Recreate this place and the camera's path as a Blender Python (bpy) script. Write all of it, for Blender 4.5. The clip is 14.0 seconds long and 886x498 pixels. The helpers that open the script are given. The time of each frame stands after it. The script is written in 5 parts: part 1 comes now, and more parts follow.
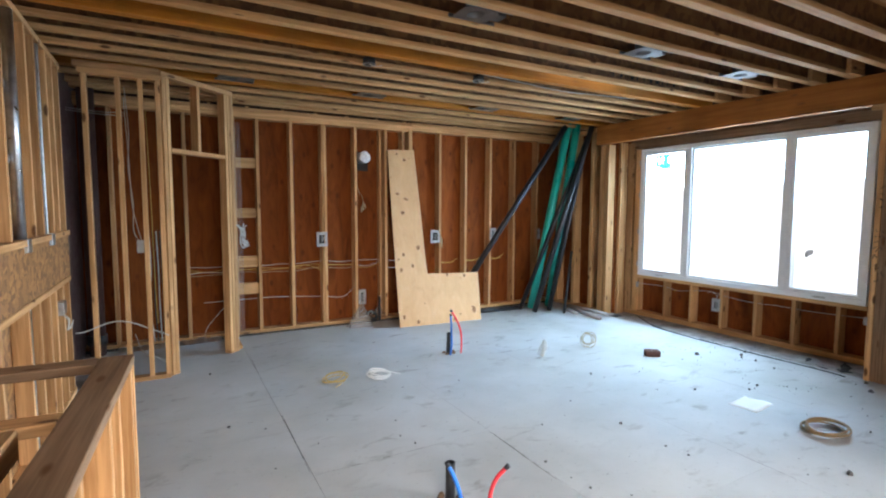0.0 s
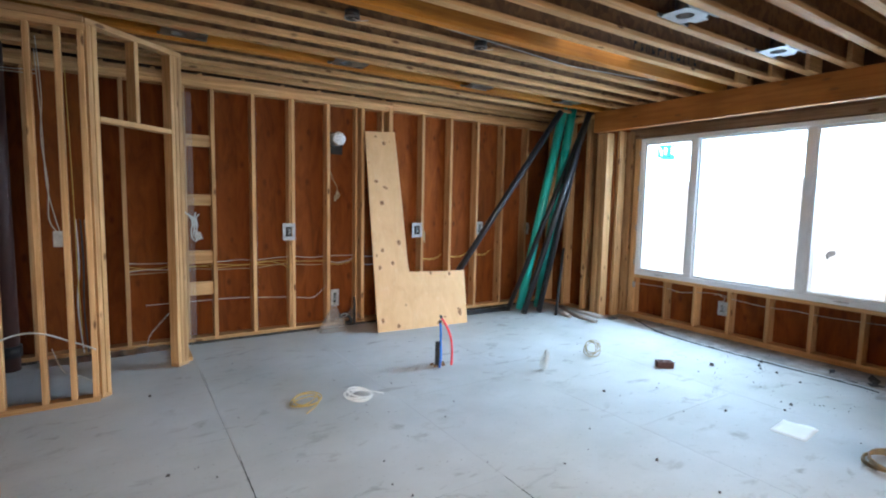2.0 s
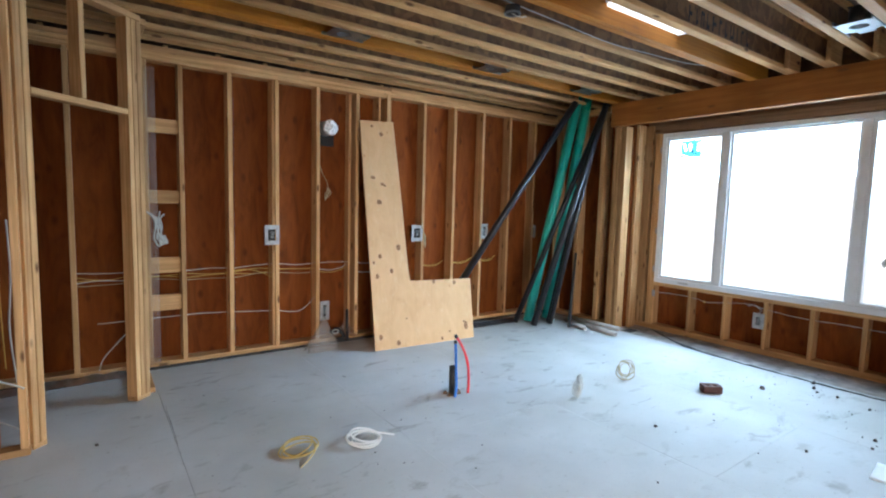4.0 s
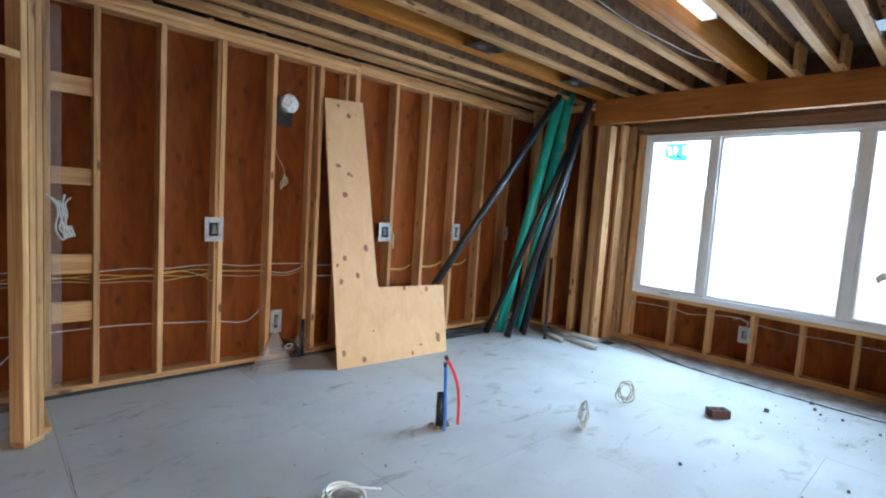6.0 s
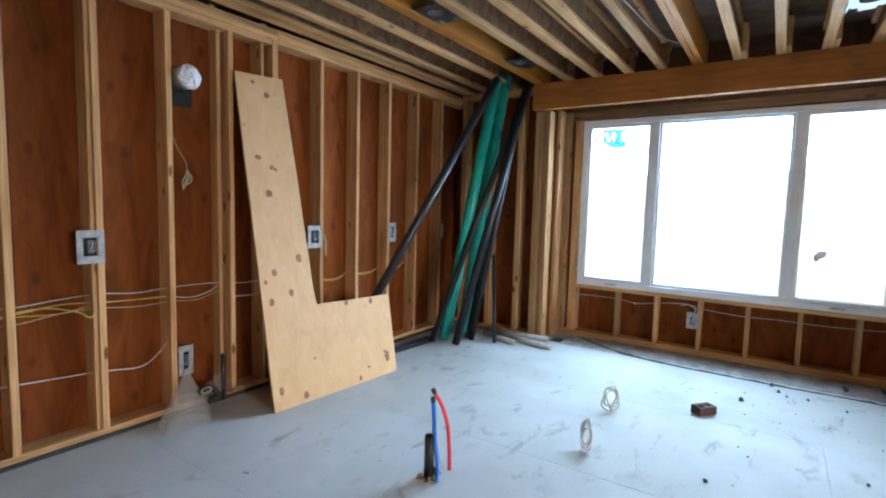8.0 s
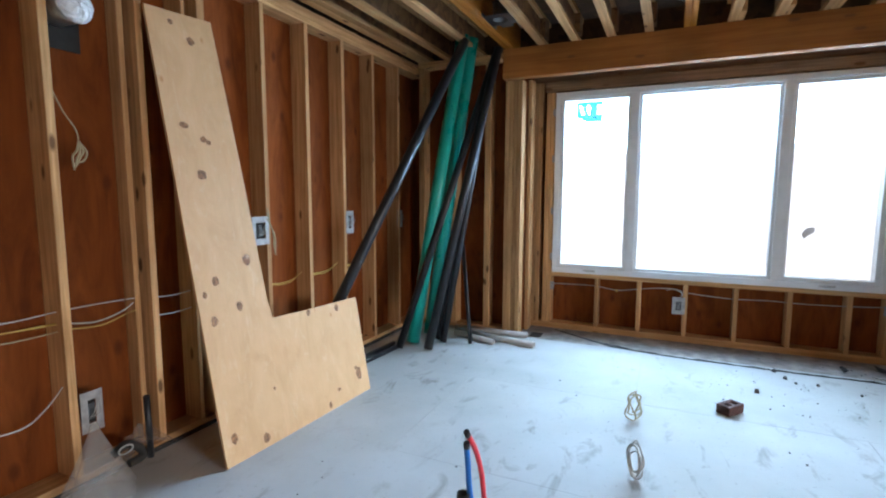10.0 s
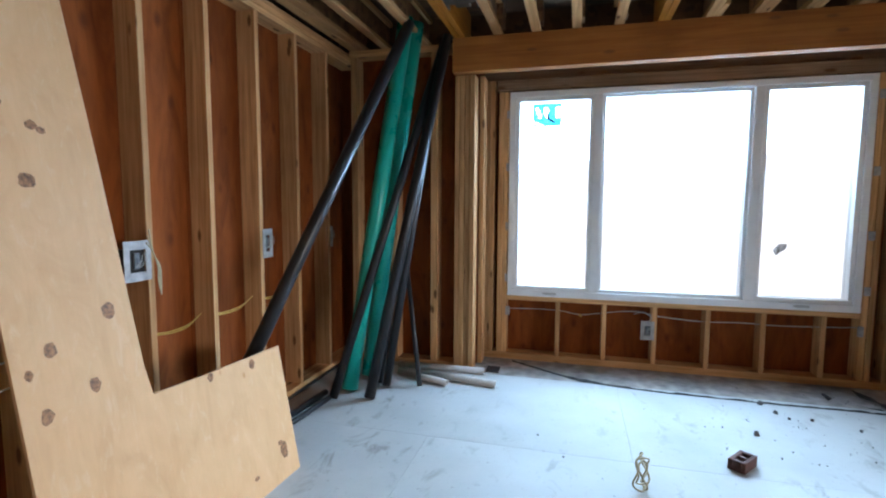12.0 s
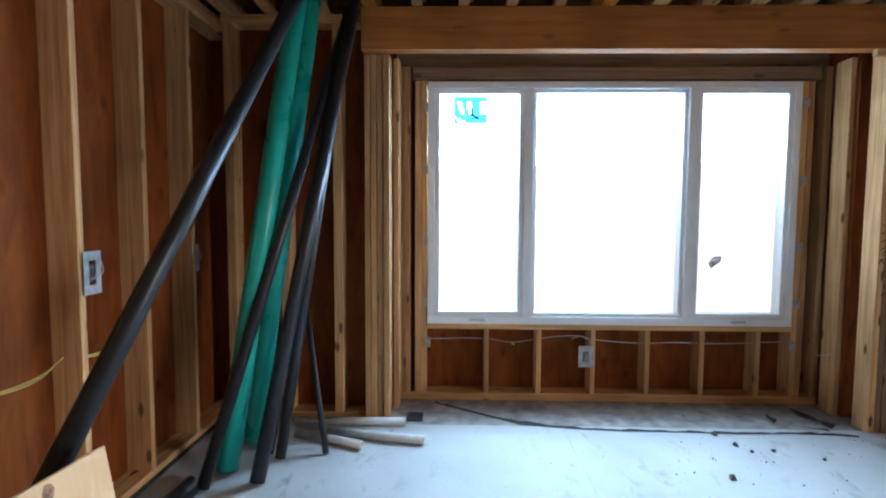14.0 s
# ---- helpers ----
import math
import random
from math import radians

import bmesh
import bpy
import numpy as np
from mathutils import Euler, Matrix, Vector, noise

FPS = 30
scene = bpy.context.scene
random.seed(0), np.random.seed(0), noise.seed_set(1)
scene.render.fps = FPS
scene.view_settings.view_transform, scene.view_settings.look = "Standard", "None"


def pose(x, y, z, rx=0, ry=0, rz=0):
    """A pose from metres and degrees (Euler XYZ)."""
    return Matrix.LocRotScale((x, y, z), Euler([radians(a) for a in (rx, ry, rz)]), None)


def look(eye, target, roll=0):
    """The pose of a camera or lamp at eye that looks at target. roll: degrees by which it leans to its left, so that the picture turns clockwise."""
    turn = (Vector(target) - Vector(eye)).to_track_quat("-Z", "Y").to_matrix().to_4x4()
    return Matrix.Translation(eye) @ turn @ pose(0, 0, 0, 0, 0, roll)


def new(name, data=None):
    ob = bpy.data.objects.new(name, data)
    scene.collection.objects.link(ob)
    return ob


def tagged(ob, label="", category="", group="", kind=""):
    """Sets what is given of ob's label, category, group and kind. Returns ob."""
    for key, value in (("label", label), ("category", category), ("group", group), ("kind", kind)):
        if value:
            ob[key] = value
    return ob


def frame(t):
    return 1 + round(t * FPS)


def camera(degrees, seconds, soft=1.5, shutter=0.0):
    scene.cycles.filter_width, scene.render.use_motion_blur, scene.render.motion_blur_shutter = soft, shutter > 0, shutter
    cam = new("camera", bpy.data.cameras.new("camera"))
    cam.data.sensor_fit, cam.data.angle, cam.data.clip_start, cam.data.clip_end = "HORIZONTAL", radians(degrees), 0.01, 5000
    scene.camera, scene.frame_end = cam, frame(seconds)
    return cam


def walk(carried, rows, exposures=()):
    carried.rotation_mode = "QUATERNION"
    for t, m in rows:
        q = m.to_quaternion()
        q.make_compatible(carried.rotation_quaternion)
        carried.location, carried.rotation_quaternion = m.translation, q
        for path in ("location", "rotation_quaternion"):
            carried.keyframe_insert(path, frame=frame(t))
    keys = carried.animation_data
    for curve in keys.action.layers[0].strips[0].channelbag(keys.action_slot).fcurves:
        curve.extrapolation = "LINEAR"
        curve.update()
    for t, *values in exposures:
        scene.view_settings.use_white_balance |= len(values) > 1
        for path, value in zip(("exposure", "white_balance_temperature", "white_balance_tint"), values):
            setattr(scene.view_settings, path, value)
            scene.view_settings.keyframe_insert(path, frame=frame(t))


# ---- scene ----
cam = camera(83.6, 14.0, soft=2.1)

PATH = [
    (0, (0.174, 0.668, 1.549), (1.14, 2.412, 1.388), 0.2),
    (0.5, (0.207, 0.848, 1.552), (1.227, 2.561, 1.395), -0.5),
    (1, (0.254, 1.03, 1.535), (1.321, 2.714, 1.373), -0.6),
    (1.5, (0.299, 1.212, 1.536), (1.385, 2.882, 1.355), 0.1),
    (2, (0.335, 1.406, 1.526), (1.418, 3.077, 1.336), 1.2),
    (2.2, (0.345, 1.487, 1.523), (1.426, 3.159, 1.334), 1.4),
    (4.3, (0.48, 2.275, 1.489), (1.661, 3.878, 1.305), 1.9),
    (4.5, (0.487, 2.341, 1.481), (1.683, 3.934, 1.292), 2.3),
    (5, (0.509, 2.529, 1.459), (1.747, 4.087, 1.262), 3.2),
    (5.5, (0.53, 2.722, 1.453), (1.824, 4.235, 1.261), 3.6),
    (6, (0.559, 2.928, 1.454), (1.922, 4.381, 1.281), 3.7),
    (6.5, (0.585, 3.14, 1.446), (2.022, 4.523, 1.297), 3.8),
    (7, (0.616, 3.344, 1.441), (2.123, 4.651, 1.302), 3.6),
    (7.5, (0.647, 3.554, 1.438), (2.227, 4.771, 1.289), 2.8),
    (8, (0.691, 3.754, 1.442), (2.342, 4.869, 1.268), 1.5),
    (8.2, (0.706, 3.845, 1.434), (2.388, 4.912, 1.252), 1.0),
    (10.5, (1.216, 4.667, 1.396), (3.051, 5.43, 1.172), 0.0),
    (11, (1.38, 4.793, 1.406), (3.248, 5.471, 1.181), -0.4),
    (11.5, (1.537, 4.9, 1.406), (3.434, 5.502, 1.202), -0.2),
    (12, (1.701, 5.023, 1.424), (3.625, 5.54, 1.244), 0.3),
    (12.5, (1.876, 5.138, 1.421), (3.827, 5.549, 1.271), 0.8),
    (13, (2.055, 5.264, 1.421), (4.031, 5.54, 1.287), 1.0),
    (13.5, (2.24, 5.35, 1.417), (4.23, 5.501, 1.286), 0.8),
    (14, (2.448, 5.421, 1.412), (4.443, 5.464, 1.282), 0.3),
]
# the picture dims and cools slightly as the bright window fills it
EXPOSURES = [(0, 0.12, 6500, 10), (6, 0.02, 6450, 10), (10.5, -0.05, 6250, 10.5), (14, -0.10, 6150, 11)]
walk(cam, [(t, look(eye, target, roll)) for t, eye, target, roll in PATH], EXPOSURES)

# ---- world and light ----
world = bpy.data.worlds.new("overcast_sky")
scene.world = world
world.use_nodes = True
wn = world.node_tree.nodes
sky = wn.new("ShaderNodeTexSky")
sky.sky_type, sky.sun_disc = "NISHITA", False
sky.sun_elevation, sky.sun_rotation, sky.air_density, sky.dust_density = radians(40), radians(120), 1.0, 4.0
wn["Background"].inputs["Strength"].default_value = 0.12
world.node_tree.links.new(sky.outputs["Color"], wn["Background"].inputs["Color"])
sun = new("sun", bpy.data.lights.new("sun", "SUN"))
sun.data.energy, sun.data.angle, sun.data.color = 0.6, radians(25), (1.0, 0.96, 0.9)
sun.matrix_basis = look((20, -12, 20), (0, 0, 0))


def window_light(name, place, aim, width, height, watts, colour, spread):
    lamp = new(name, bpy.data.lights.new(name, "AREA"))
    lamp.data.shape, lamp.data.size, lamp.data.size_y = "RECTANGLE", width, height
    lamp.data.energy, lamp.data.color, lamp.data.spread = watts, colour, radians(spread)
    lamp.matrix_basis = look(place, aim)
    return lamp


window_light("bay_daylight", (6.95, 4.1, 2.38), (2.0, 5.5, 1.2), 5.2, 1.0, 380, (0.47, 0.735, 1.0), 125)
window_light("rear_daylight", (0.9, -2.85, 1.75), (2.8, 4.0, 0.0), 2.6, 1.3, 44, (1.0, 0.97, 0.94), 54)
window_light("side_daylight", (5.78, -0.87, 1.5), (0.1, 2.5, 0.0), 1.75, 1.6, 46, (0.98, 0.97, 0.98), 52)

# ---- materials ----


def material(name):
    m = bpy.data.materials.new(name)
    m.use_nodes = True
    t = m.node_tree
    return m, t.nodes, t.links, t.nodes["Principled BSDF"]


def node(nodes, kind, **values):
    n = nodes.new(kind)
    for key, v in values.items():
        n.inputs[key.replace("_", " ")].default_value = v
    return n


def ramp(nodes, stops):
    r = nodes.new("ShaderNodeValToRGB")
    e = r.color_ramp.elements
    while len(e) < len(stops):
        e.new(0.5)
    for k, (p, c) in zip(e, stops):
        k.position, k.color = p, (*c, 1)
    return r


def mixer(nodes, links, a, b, factor, mode="MIX"):
    n = nodes.new("ShaderNodeMix")
    n.data_type, n.blend_type = "RGBA", mode
    for s, v in ((0, factor), (6, a), (7, b)):
        if hasattr(v, "is_linked"):
            links.new(v, n.inputs[s])
        else:
            n.inputs[s].default_value = v if s == 0 else (*v, 1)
    return n.outputs[2]


def coords(nodes, links, scale, spread=40.0, island=False):
    tc = nodes.new("ShaderNodeTexCoord")
    if island:
        src = nodes.new("ShaderNodeNewGeometry").outputs["Random Per Island"]
    else:
        src = nodes.new("ShaderNodeObjectInfo").outputs["Random"]
    mul = nodes.new("ShaderNodeMath")
    mul.operation = "MULTIPLY"
    links.new(src, mul.inputs[0])
    mul.inputs[1].default_value = spread
    add = nodes.new("ShaderNodeVectorMath")
    links.new(tc.outputs["Object"], add.inputs[0])
    links.new(mul.outputs[0], add.inputs[1])
    mp = nodes.new("ShaderNodeMapping")
    mp.inputs["Scale"].default_value = scale
    links.new(add.outputs[0], mp.inputs["Vector"])
    return mp.outputs["Vector"], src, add.outputs[0]


def bumped(nodes, links, bsdf, height, strength, distance=0.002):
    b = nodes.new("ShaderNodeBump")
    b.inputs["Strength"].default_value, b.inputs["Distance"].default_value = strength, distance
    links.new(height, b.inputs["Height"])
    links.new(b.outputs["Normal"], bsdf.inputs["Normal"])


def wood(name, light, dark, axis=2, knot=(0.16, 0.075, 0.03), knots=1.0, rough=0.75, island=False, vary=0.35, fine=45.0):
    """Sawn wood with grain along one local axis, knots, and a tone of its own for each piece."""
    m, n, l, bsdf = material(name)
    s = [fine, fine, fine]
    s[axis] = 1.6
    vec, rnd, raw = coords(n, l, s, island=island)
    grain = node(n, "ShaderNodeTexNoise", Scale=1.0, Detail=5.0, Roughness=0.6, Distortion=0.6)
    l.new(vec, grain.inputs["Vector"])
    col = ramp(n, [(0.3, dark), (0.62, light)])
    l.new(grain.outputs["Fac"], col.inputs["Fac"])
    broad = node(n, "ShaderNodeTexNoise", Scale=1.7, Detail=3.0)
    l.new(raw, broad.inputs["Vector"])
    shade = ramp(n, [(0.3, (0.72, 0.68, 0.62)), (0.65, (1.08, 1.06, 1.02))])
    l.new(broad.outputs["Fac"], shade.inputs["Fac"])
    c = mixer(n, l, col.outputs["Color"], shade.outputs["Color"], 0.8, "MULTIPLY")
    tone = ramp(n, [(0.0, (1 - vary, 1 - vary * 1.15, 1 - vary * 1.3)), (1.0, (1.12, 1.1, 1.05))])
    l.new(rnd, tone.inputs["Fac"])
    c = mixer(n, l, c, tone.outputs["Color"], 1.0, "MULTIPLY")
    ks = [9.0, 9.0, 9.0]
    ks[axis] = 3.2
    kp = n.new("ShaderNodeMapping")
    kp.inputs["Scale"].default_value = ks
    l.new(raw, kp.inputs["Vector"])
    vor = node(n, "ShaderNodeTexVoronoi", Scale=1.0)
    l.new(kp.outputs["Vector"], vor.inputs["Vector"])
    kr = ramp(n, [(0.09, (knots, knots, knots)), (0.16, (0, 0, 0))])
    l.new(vor.outputs["Distance"], kr.inputs["Fac"])
    c = mixer(n, l, c, knot, kr.outputs["Color"])
    l.new(c, bsdf.inputs["Base Color"])
    bsdf.inputs["Roughness"].default_value = rough
    bsdf.inputs["Specular IOR Level"].default_value = 0.25
    bumped(n, l, bsdf, grain.outputs["Fac"], 0.25)
    return m


def osb(name, light, dark, scale=28.0, island=False):
    m, n, l, bsdf = material(name)
    vec, rnd, raw = coords(n, l, (1, 1, 1), island=island)
    warp = node(n, "ShaderNodeTexNoise", Scale=9.0, Detail=2.0)
    l.new(raw, warp.inputs["Vector"])
    stretch = n.new("ShaderNodeMapping")
    stretch.inputs["Scale"].default_value = (scale, scale * 0.55, scale * 0.8)
    stretch.inputs["Rotation"].default_value = (0.3, 0.5, 0.4)
    mv = n.new("ShaderNodeVectorMath")
    mv.operation = "MULTIPLY_ADD"
    l.new(warp.outputs["Color"], mv.inputs[0])
    mv.inputs[1].default_value = (0.12, 0.12, 0.12)
    l.new(raw, mv.inputs[2])
    l.new(mv.outputs[0], stretch.inputs["Vector"])
    vor = node(n, "ShaderNodeTexVoronoi", Scale=1.0)
    l.new(stretch.outputs["Vector"], vor.inputs["Vector"])
    bw = n.new("ShaderNodeSeparateColor")
    l.new(vor.outputs["Color"], bw.inputs["Color"])
    col = ramp(n, [(0.0, dark), (0.5, tuple((a + b) / 2 for a, b in zip(light, dark))), (1.0, light)])
    l.new(bw.outputs["Red"], col.inputs["Fac"])
    l.new(col.outputs["Color"], bsdf.inputs["Base Color"])
    bsdf.inputs["Roughness"].default_value = 0.7
    bumped(n, l, bsdf, bw.outputs["Green"], 0.3)
    return m


def plywood(name, light, dark, spots, axis=0, rough=0.7, spot_size=0.12, streak=0.6, spec=0.3, density=1.0, reach=0.9, scrape=None):
    """Veneer with broad cathedral figure along one local axis and oval spots."""
    m, n, l, bsdf = material(name)
    s = [7.0, 7.0, 7.0]
    s[axis] = reach
    vec, rnd, raw = coords(n, l, s)
    fig = node(n, "ShaderNodeTexNoise", Scale=1.0, Detail=6.0, Roughness=0.62, Distortion=1.4)
    l.new(vec, fig.inputs["Vector"])
    col = ramp(n, [(0.25, dark), (0.5, tuple(0.6 * a + 0.4 * b for a, b in zip(light, dark))), (0.72, light)])
    l.new(fig.outputs["Fac"], col.inputs["Fac"])
    fs = [90.0, 90.0, 90.0]
    fs[axis] = 4.0
    fp = n.new("ShaderNodeMapping")
    fp.inputs["Scale"].default_value = fs
    l.new(raw, fp.inputs["Vector"])
    fine = node(n, "ShaderNodeTexNoise", Scale=1.0, Detail=3.0)
    l.new(fp.outputs["Vector"], fine.inputs["Vector"])
    fr = ramp(n, [(0.3, (0.8, 0.78, 0.75)), (0.7, (1.08, 1.08, 1.08))])
    l.new(fine.outputs["Fac"], fr.inputs["Fac"])
    c = mixer(n, l, col.outputs["Color"], fr.outputs["Color"], streak, "MULTIPLY")
    ks = [6.0 * density] * 3
    ks[axis] = 3.6 * density
    kp = n.new("ShaderNodeMapping")
    kp.inputs["Scale"].default_value = ks
    l.new(raw, kp.inputs["Vector"])
    vor = node(n, "ShaderNodeTexVoronoi", Scale=1.0)
    l.new(kp.outputs["Vector"], vor.inputs["Vector"])
    kr = ramp(n, [(spot_size * 0.35, (1, 1, 1)), (spot_size, (0, 0, 0))])
    l.new(vor.outputs["Distance"], kr.inputs["Fac"])
    c = mixer(n, l, c, spots, kr.outputs["Color"])
    tone = ramp(n, [(0.0, (0.86, 0.84, 0.82)), (1.0, (1.1, 1.1, 1.1))])
    l.new(rnd, tone.inputs["Fac"])
    c = mixer(n, l, c, tone.outputs["Color"], 1.0, "MULTIPLY")
    if scrape:
        sp = n.new("ShaderNodeMapping")
        sp.inputs["Scale"].default_value = (19.0, 19.0, 7.0)
        l.new(raw, sp.inputs["Vector"])
        torn = node(n, "ShaderNodeTexNoise", Scale=1.0, Detail=6.0, Roughness=0.7, Distortion=1.2)
        l.new(sp.outputs["Vector"], torn.inputs["Vector"])
        tr = ramp(n, [(0.55, (0, 0, 0)), (0.66, (0.3, 0.3, 0.3))])
        l.new(torn.outputs["Fac"], tr.inputs["Fac"])
        c = mixer(n, l, c, scrape, tr.outputs["Color"])
    l.new(c, bsdf.inputs["Base Color"])
    bsdf.inputs["Roughness"].default_value = rough
    bsdf.inputs["Specular IOR Level"].default_value = spec
    bumped(n, l, bsdf, fine.outputs["Fac"], 0.2, 0.001)
    return m


def plain(name, colour, rough=0.5, metal=0.0, spread=0.12, scale=14.0, spec=0.5):
    """A smooth material with faint smudges."""
    m, n, l, bsdf = material(name)
    vec, rnd, raw = coords(n, l, (1, 1, 1))
    noi = node(n, "ShaderNodeTexNoise", Scale=scale, Detail=4.0)
    l.new(raw, noi.inputs["Vector"])
    r = ramp(n, [(0.3, tuple(v * (1 - spread) for v in colour)), (0.7, tuple(min(1, v * (1 + spread)) for v in colour))])
    l.new(noi.outputs["Fac"], r.inputs["Fac"])
    l.new(r.outputs["Color"], bsdf.inputs["Base Color"])
    rr = ramp(n, [(0.3, (rough * 0.85,) * 3), (0.7, (min(1, rough * 1.15),) * 3)])
    l.new(noi.outputs["Fac"], rr.inputs["Fac"])
    l.new(rr.outputs["Color"], bsdf.inputs["Roughness"])
    bsdf.inputs["Metallic"].default_value = metal
    bsdf.inputs["Specular IOR Level"].default_value = spec
    return m


FIR = wood("fir_lumber", (0.72, 0.44, 0.22), (0.45, 0.238, 0.10), vary=0.28)
DUSTY_SHADED = wood("dusty_and_shaded_lumber", (0.36, 0.235, 0.15), (0.21, 0.13, 0.078), vary=0.15)
FIR_X = wood("joist_flange", (0.68, 0.42, 0.205), (0.48, 0.265, 0.11), axis=0, island=True, vary=0.2)
LVL = wood("laminated_veneer", (0.52, 0.205, 0.024), (0.37, 0.13, 0.014), knots=0.25, vary=0.1, fine=70.0, rough=0.6)
GLULAM = wood("beam_wood", (0.46, 0.18, 0.046), (0.32, 0.115, 0.028), knots=0.6, vary=0.1, fine=30.0, rough=0.6)
SHEATH = plywood("wall_sheathing", (0.275, 0.072, 0.015), (0.118, 0.028, 0.007), (0.122, 0.031, 0.009), axis=2, rough=0.8, spot_size=0.22, streak=0.3, spec=0.12, density=1.15, reach=1.6)
PLY = plywood("pale_plywood", (0.66, 0.405, 0.21), (0.565, 0.33, 0.155), (0.50, 0.25, 0.10), axis=2, rough=0.6, spot_size=0.08, streak=0.12, reach=3.2, scrape=(0.72, 0.53, 0.34))
KNOT = plain("knot_wood", (0.25, 0.115, 0.045), 0.6, spread=0.7, scale=75)
OSB_DARK = osb("joist_web", (0.31, 0.15, 0.054), (0.15, 0.066, 0.023), 22.0, island=True)
OSB_TAN = osb("strand_board", (0.40, 0.195, 0.066), (0.15, 0.062, 0.022), 40.0)
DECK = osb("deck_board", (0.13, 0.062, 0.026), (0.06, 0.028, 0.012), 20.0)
VINYL = plain("white_vinyl", (0.88, 0.89, 0.90), 0.35, spread=0.03)
PLATE = plain("white_plastic", (0.38, 0.365, 0.36), 0.45, spread=0.28, scale=26)
BLACK = plain("black_plastic", (0.018, 0.019, 0.022), 0.38, spread=0.3)
DARK = plain("dark_cavity", (0.02, 0.018, 0.016), 0.8)
TEAL = plain("teal_pipe", (0.02, 0.45, 0.36), 0.3, spread=0.15, scale=6)
STEEL = plain("galvanised_steel", (0.62, 0.65, 0.68), 0.32, 1.0, spread=0.2, scale=20)
DULL = plain("dull_zinc", (0.17, 0.18, 0.19), 0.38, 1.0, spread=0.25, scale=20)
PEX_BLUE = plain("blue_tube", (0.02, 0.17, 0.60), 0.35, spread=0.1)
PEX_RED = plain("red_tube", (0.75, 0.045, 0.06), 0.35, spread=0.1)
CABLE_YELLOW = plain("yellow_cable", (0.55, 0.36, 0.075), 0.5, spread=0.12)
CABLE_WHITE = plain("white_cable", (0.52, 0.51, 0.47), 0.5, spread=0.1)
GAP_BLACK = plain("sill_gap_black", (0.035, 0.032, 0.03), 0.9, spread=0.4, scale=9)
CABLE_OCHRE = plain("ochre_cable", (0.55, 0.385, 0.12), 0.5, spread=0.2)
CABLE_BRIGHT = plain("bright_cable", (0.78, 0.77, 0.74), 0.45, spread=0.06)
CABLE_BROWN = plain("brown_cable", (0.27, 0.17, 0.07), 0.55, spread=0.25)
CABLE_TAN = plain("tan_cable", (0.40, 0.32, 0.18), 0.55, spread=0.15)
BRICK = plain("red_brick", (0.11, 0.05, 0.042), 0.85, spread=0.35, scale=40)
CRUMB = plain("debris", (0.085, 0.08, 0.08), 0.9, spread=0.5, scale=60)
PAPER = plain("white_paper", (0.86, 0.86, 0.85), 0.7, spread=0.02)
CONDUIT = plain("grey_conduit", (0.52, 0.50, 0.48), 0.5, spread=0.15)
MEMBRANE = plain("building_paper", (0.022, 0.02, 0.02), 0.75, spread=0.4, scale=25)
BROWN = plain("brown_plastic_and_shade", (0.055, 0.022, 0.018), 0.6, spread=0.2)
INK = plain("black_ink", (0.015, 0.015, 0.018), 0.7, spread=0.2)
DIRT = plain("torn_fibre", (0.20, 0.12, 0.07), 0.9, spread=0.5, scale=50)


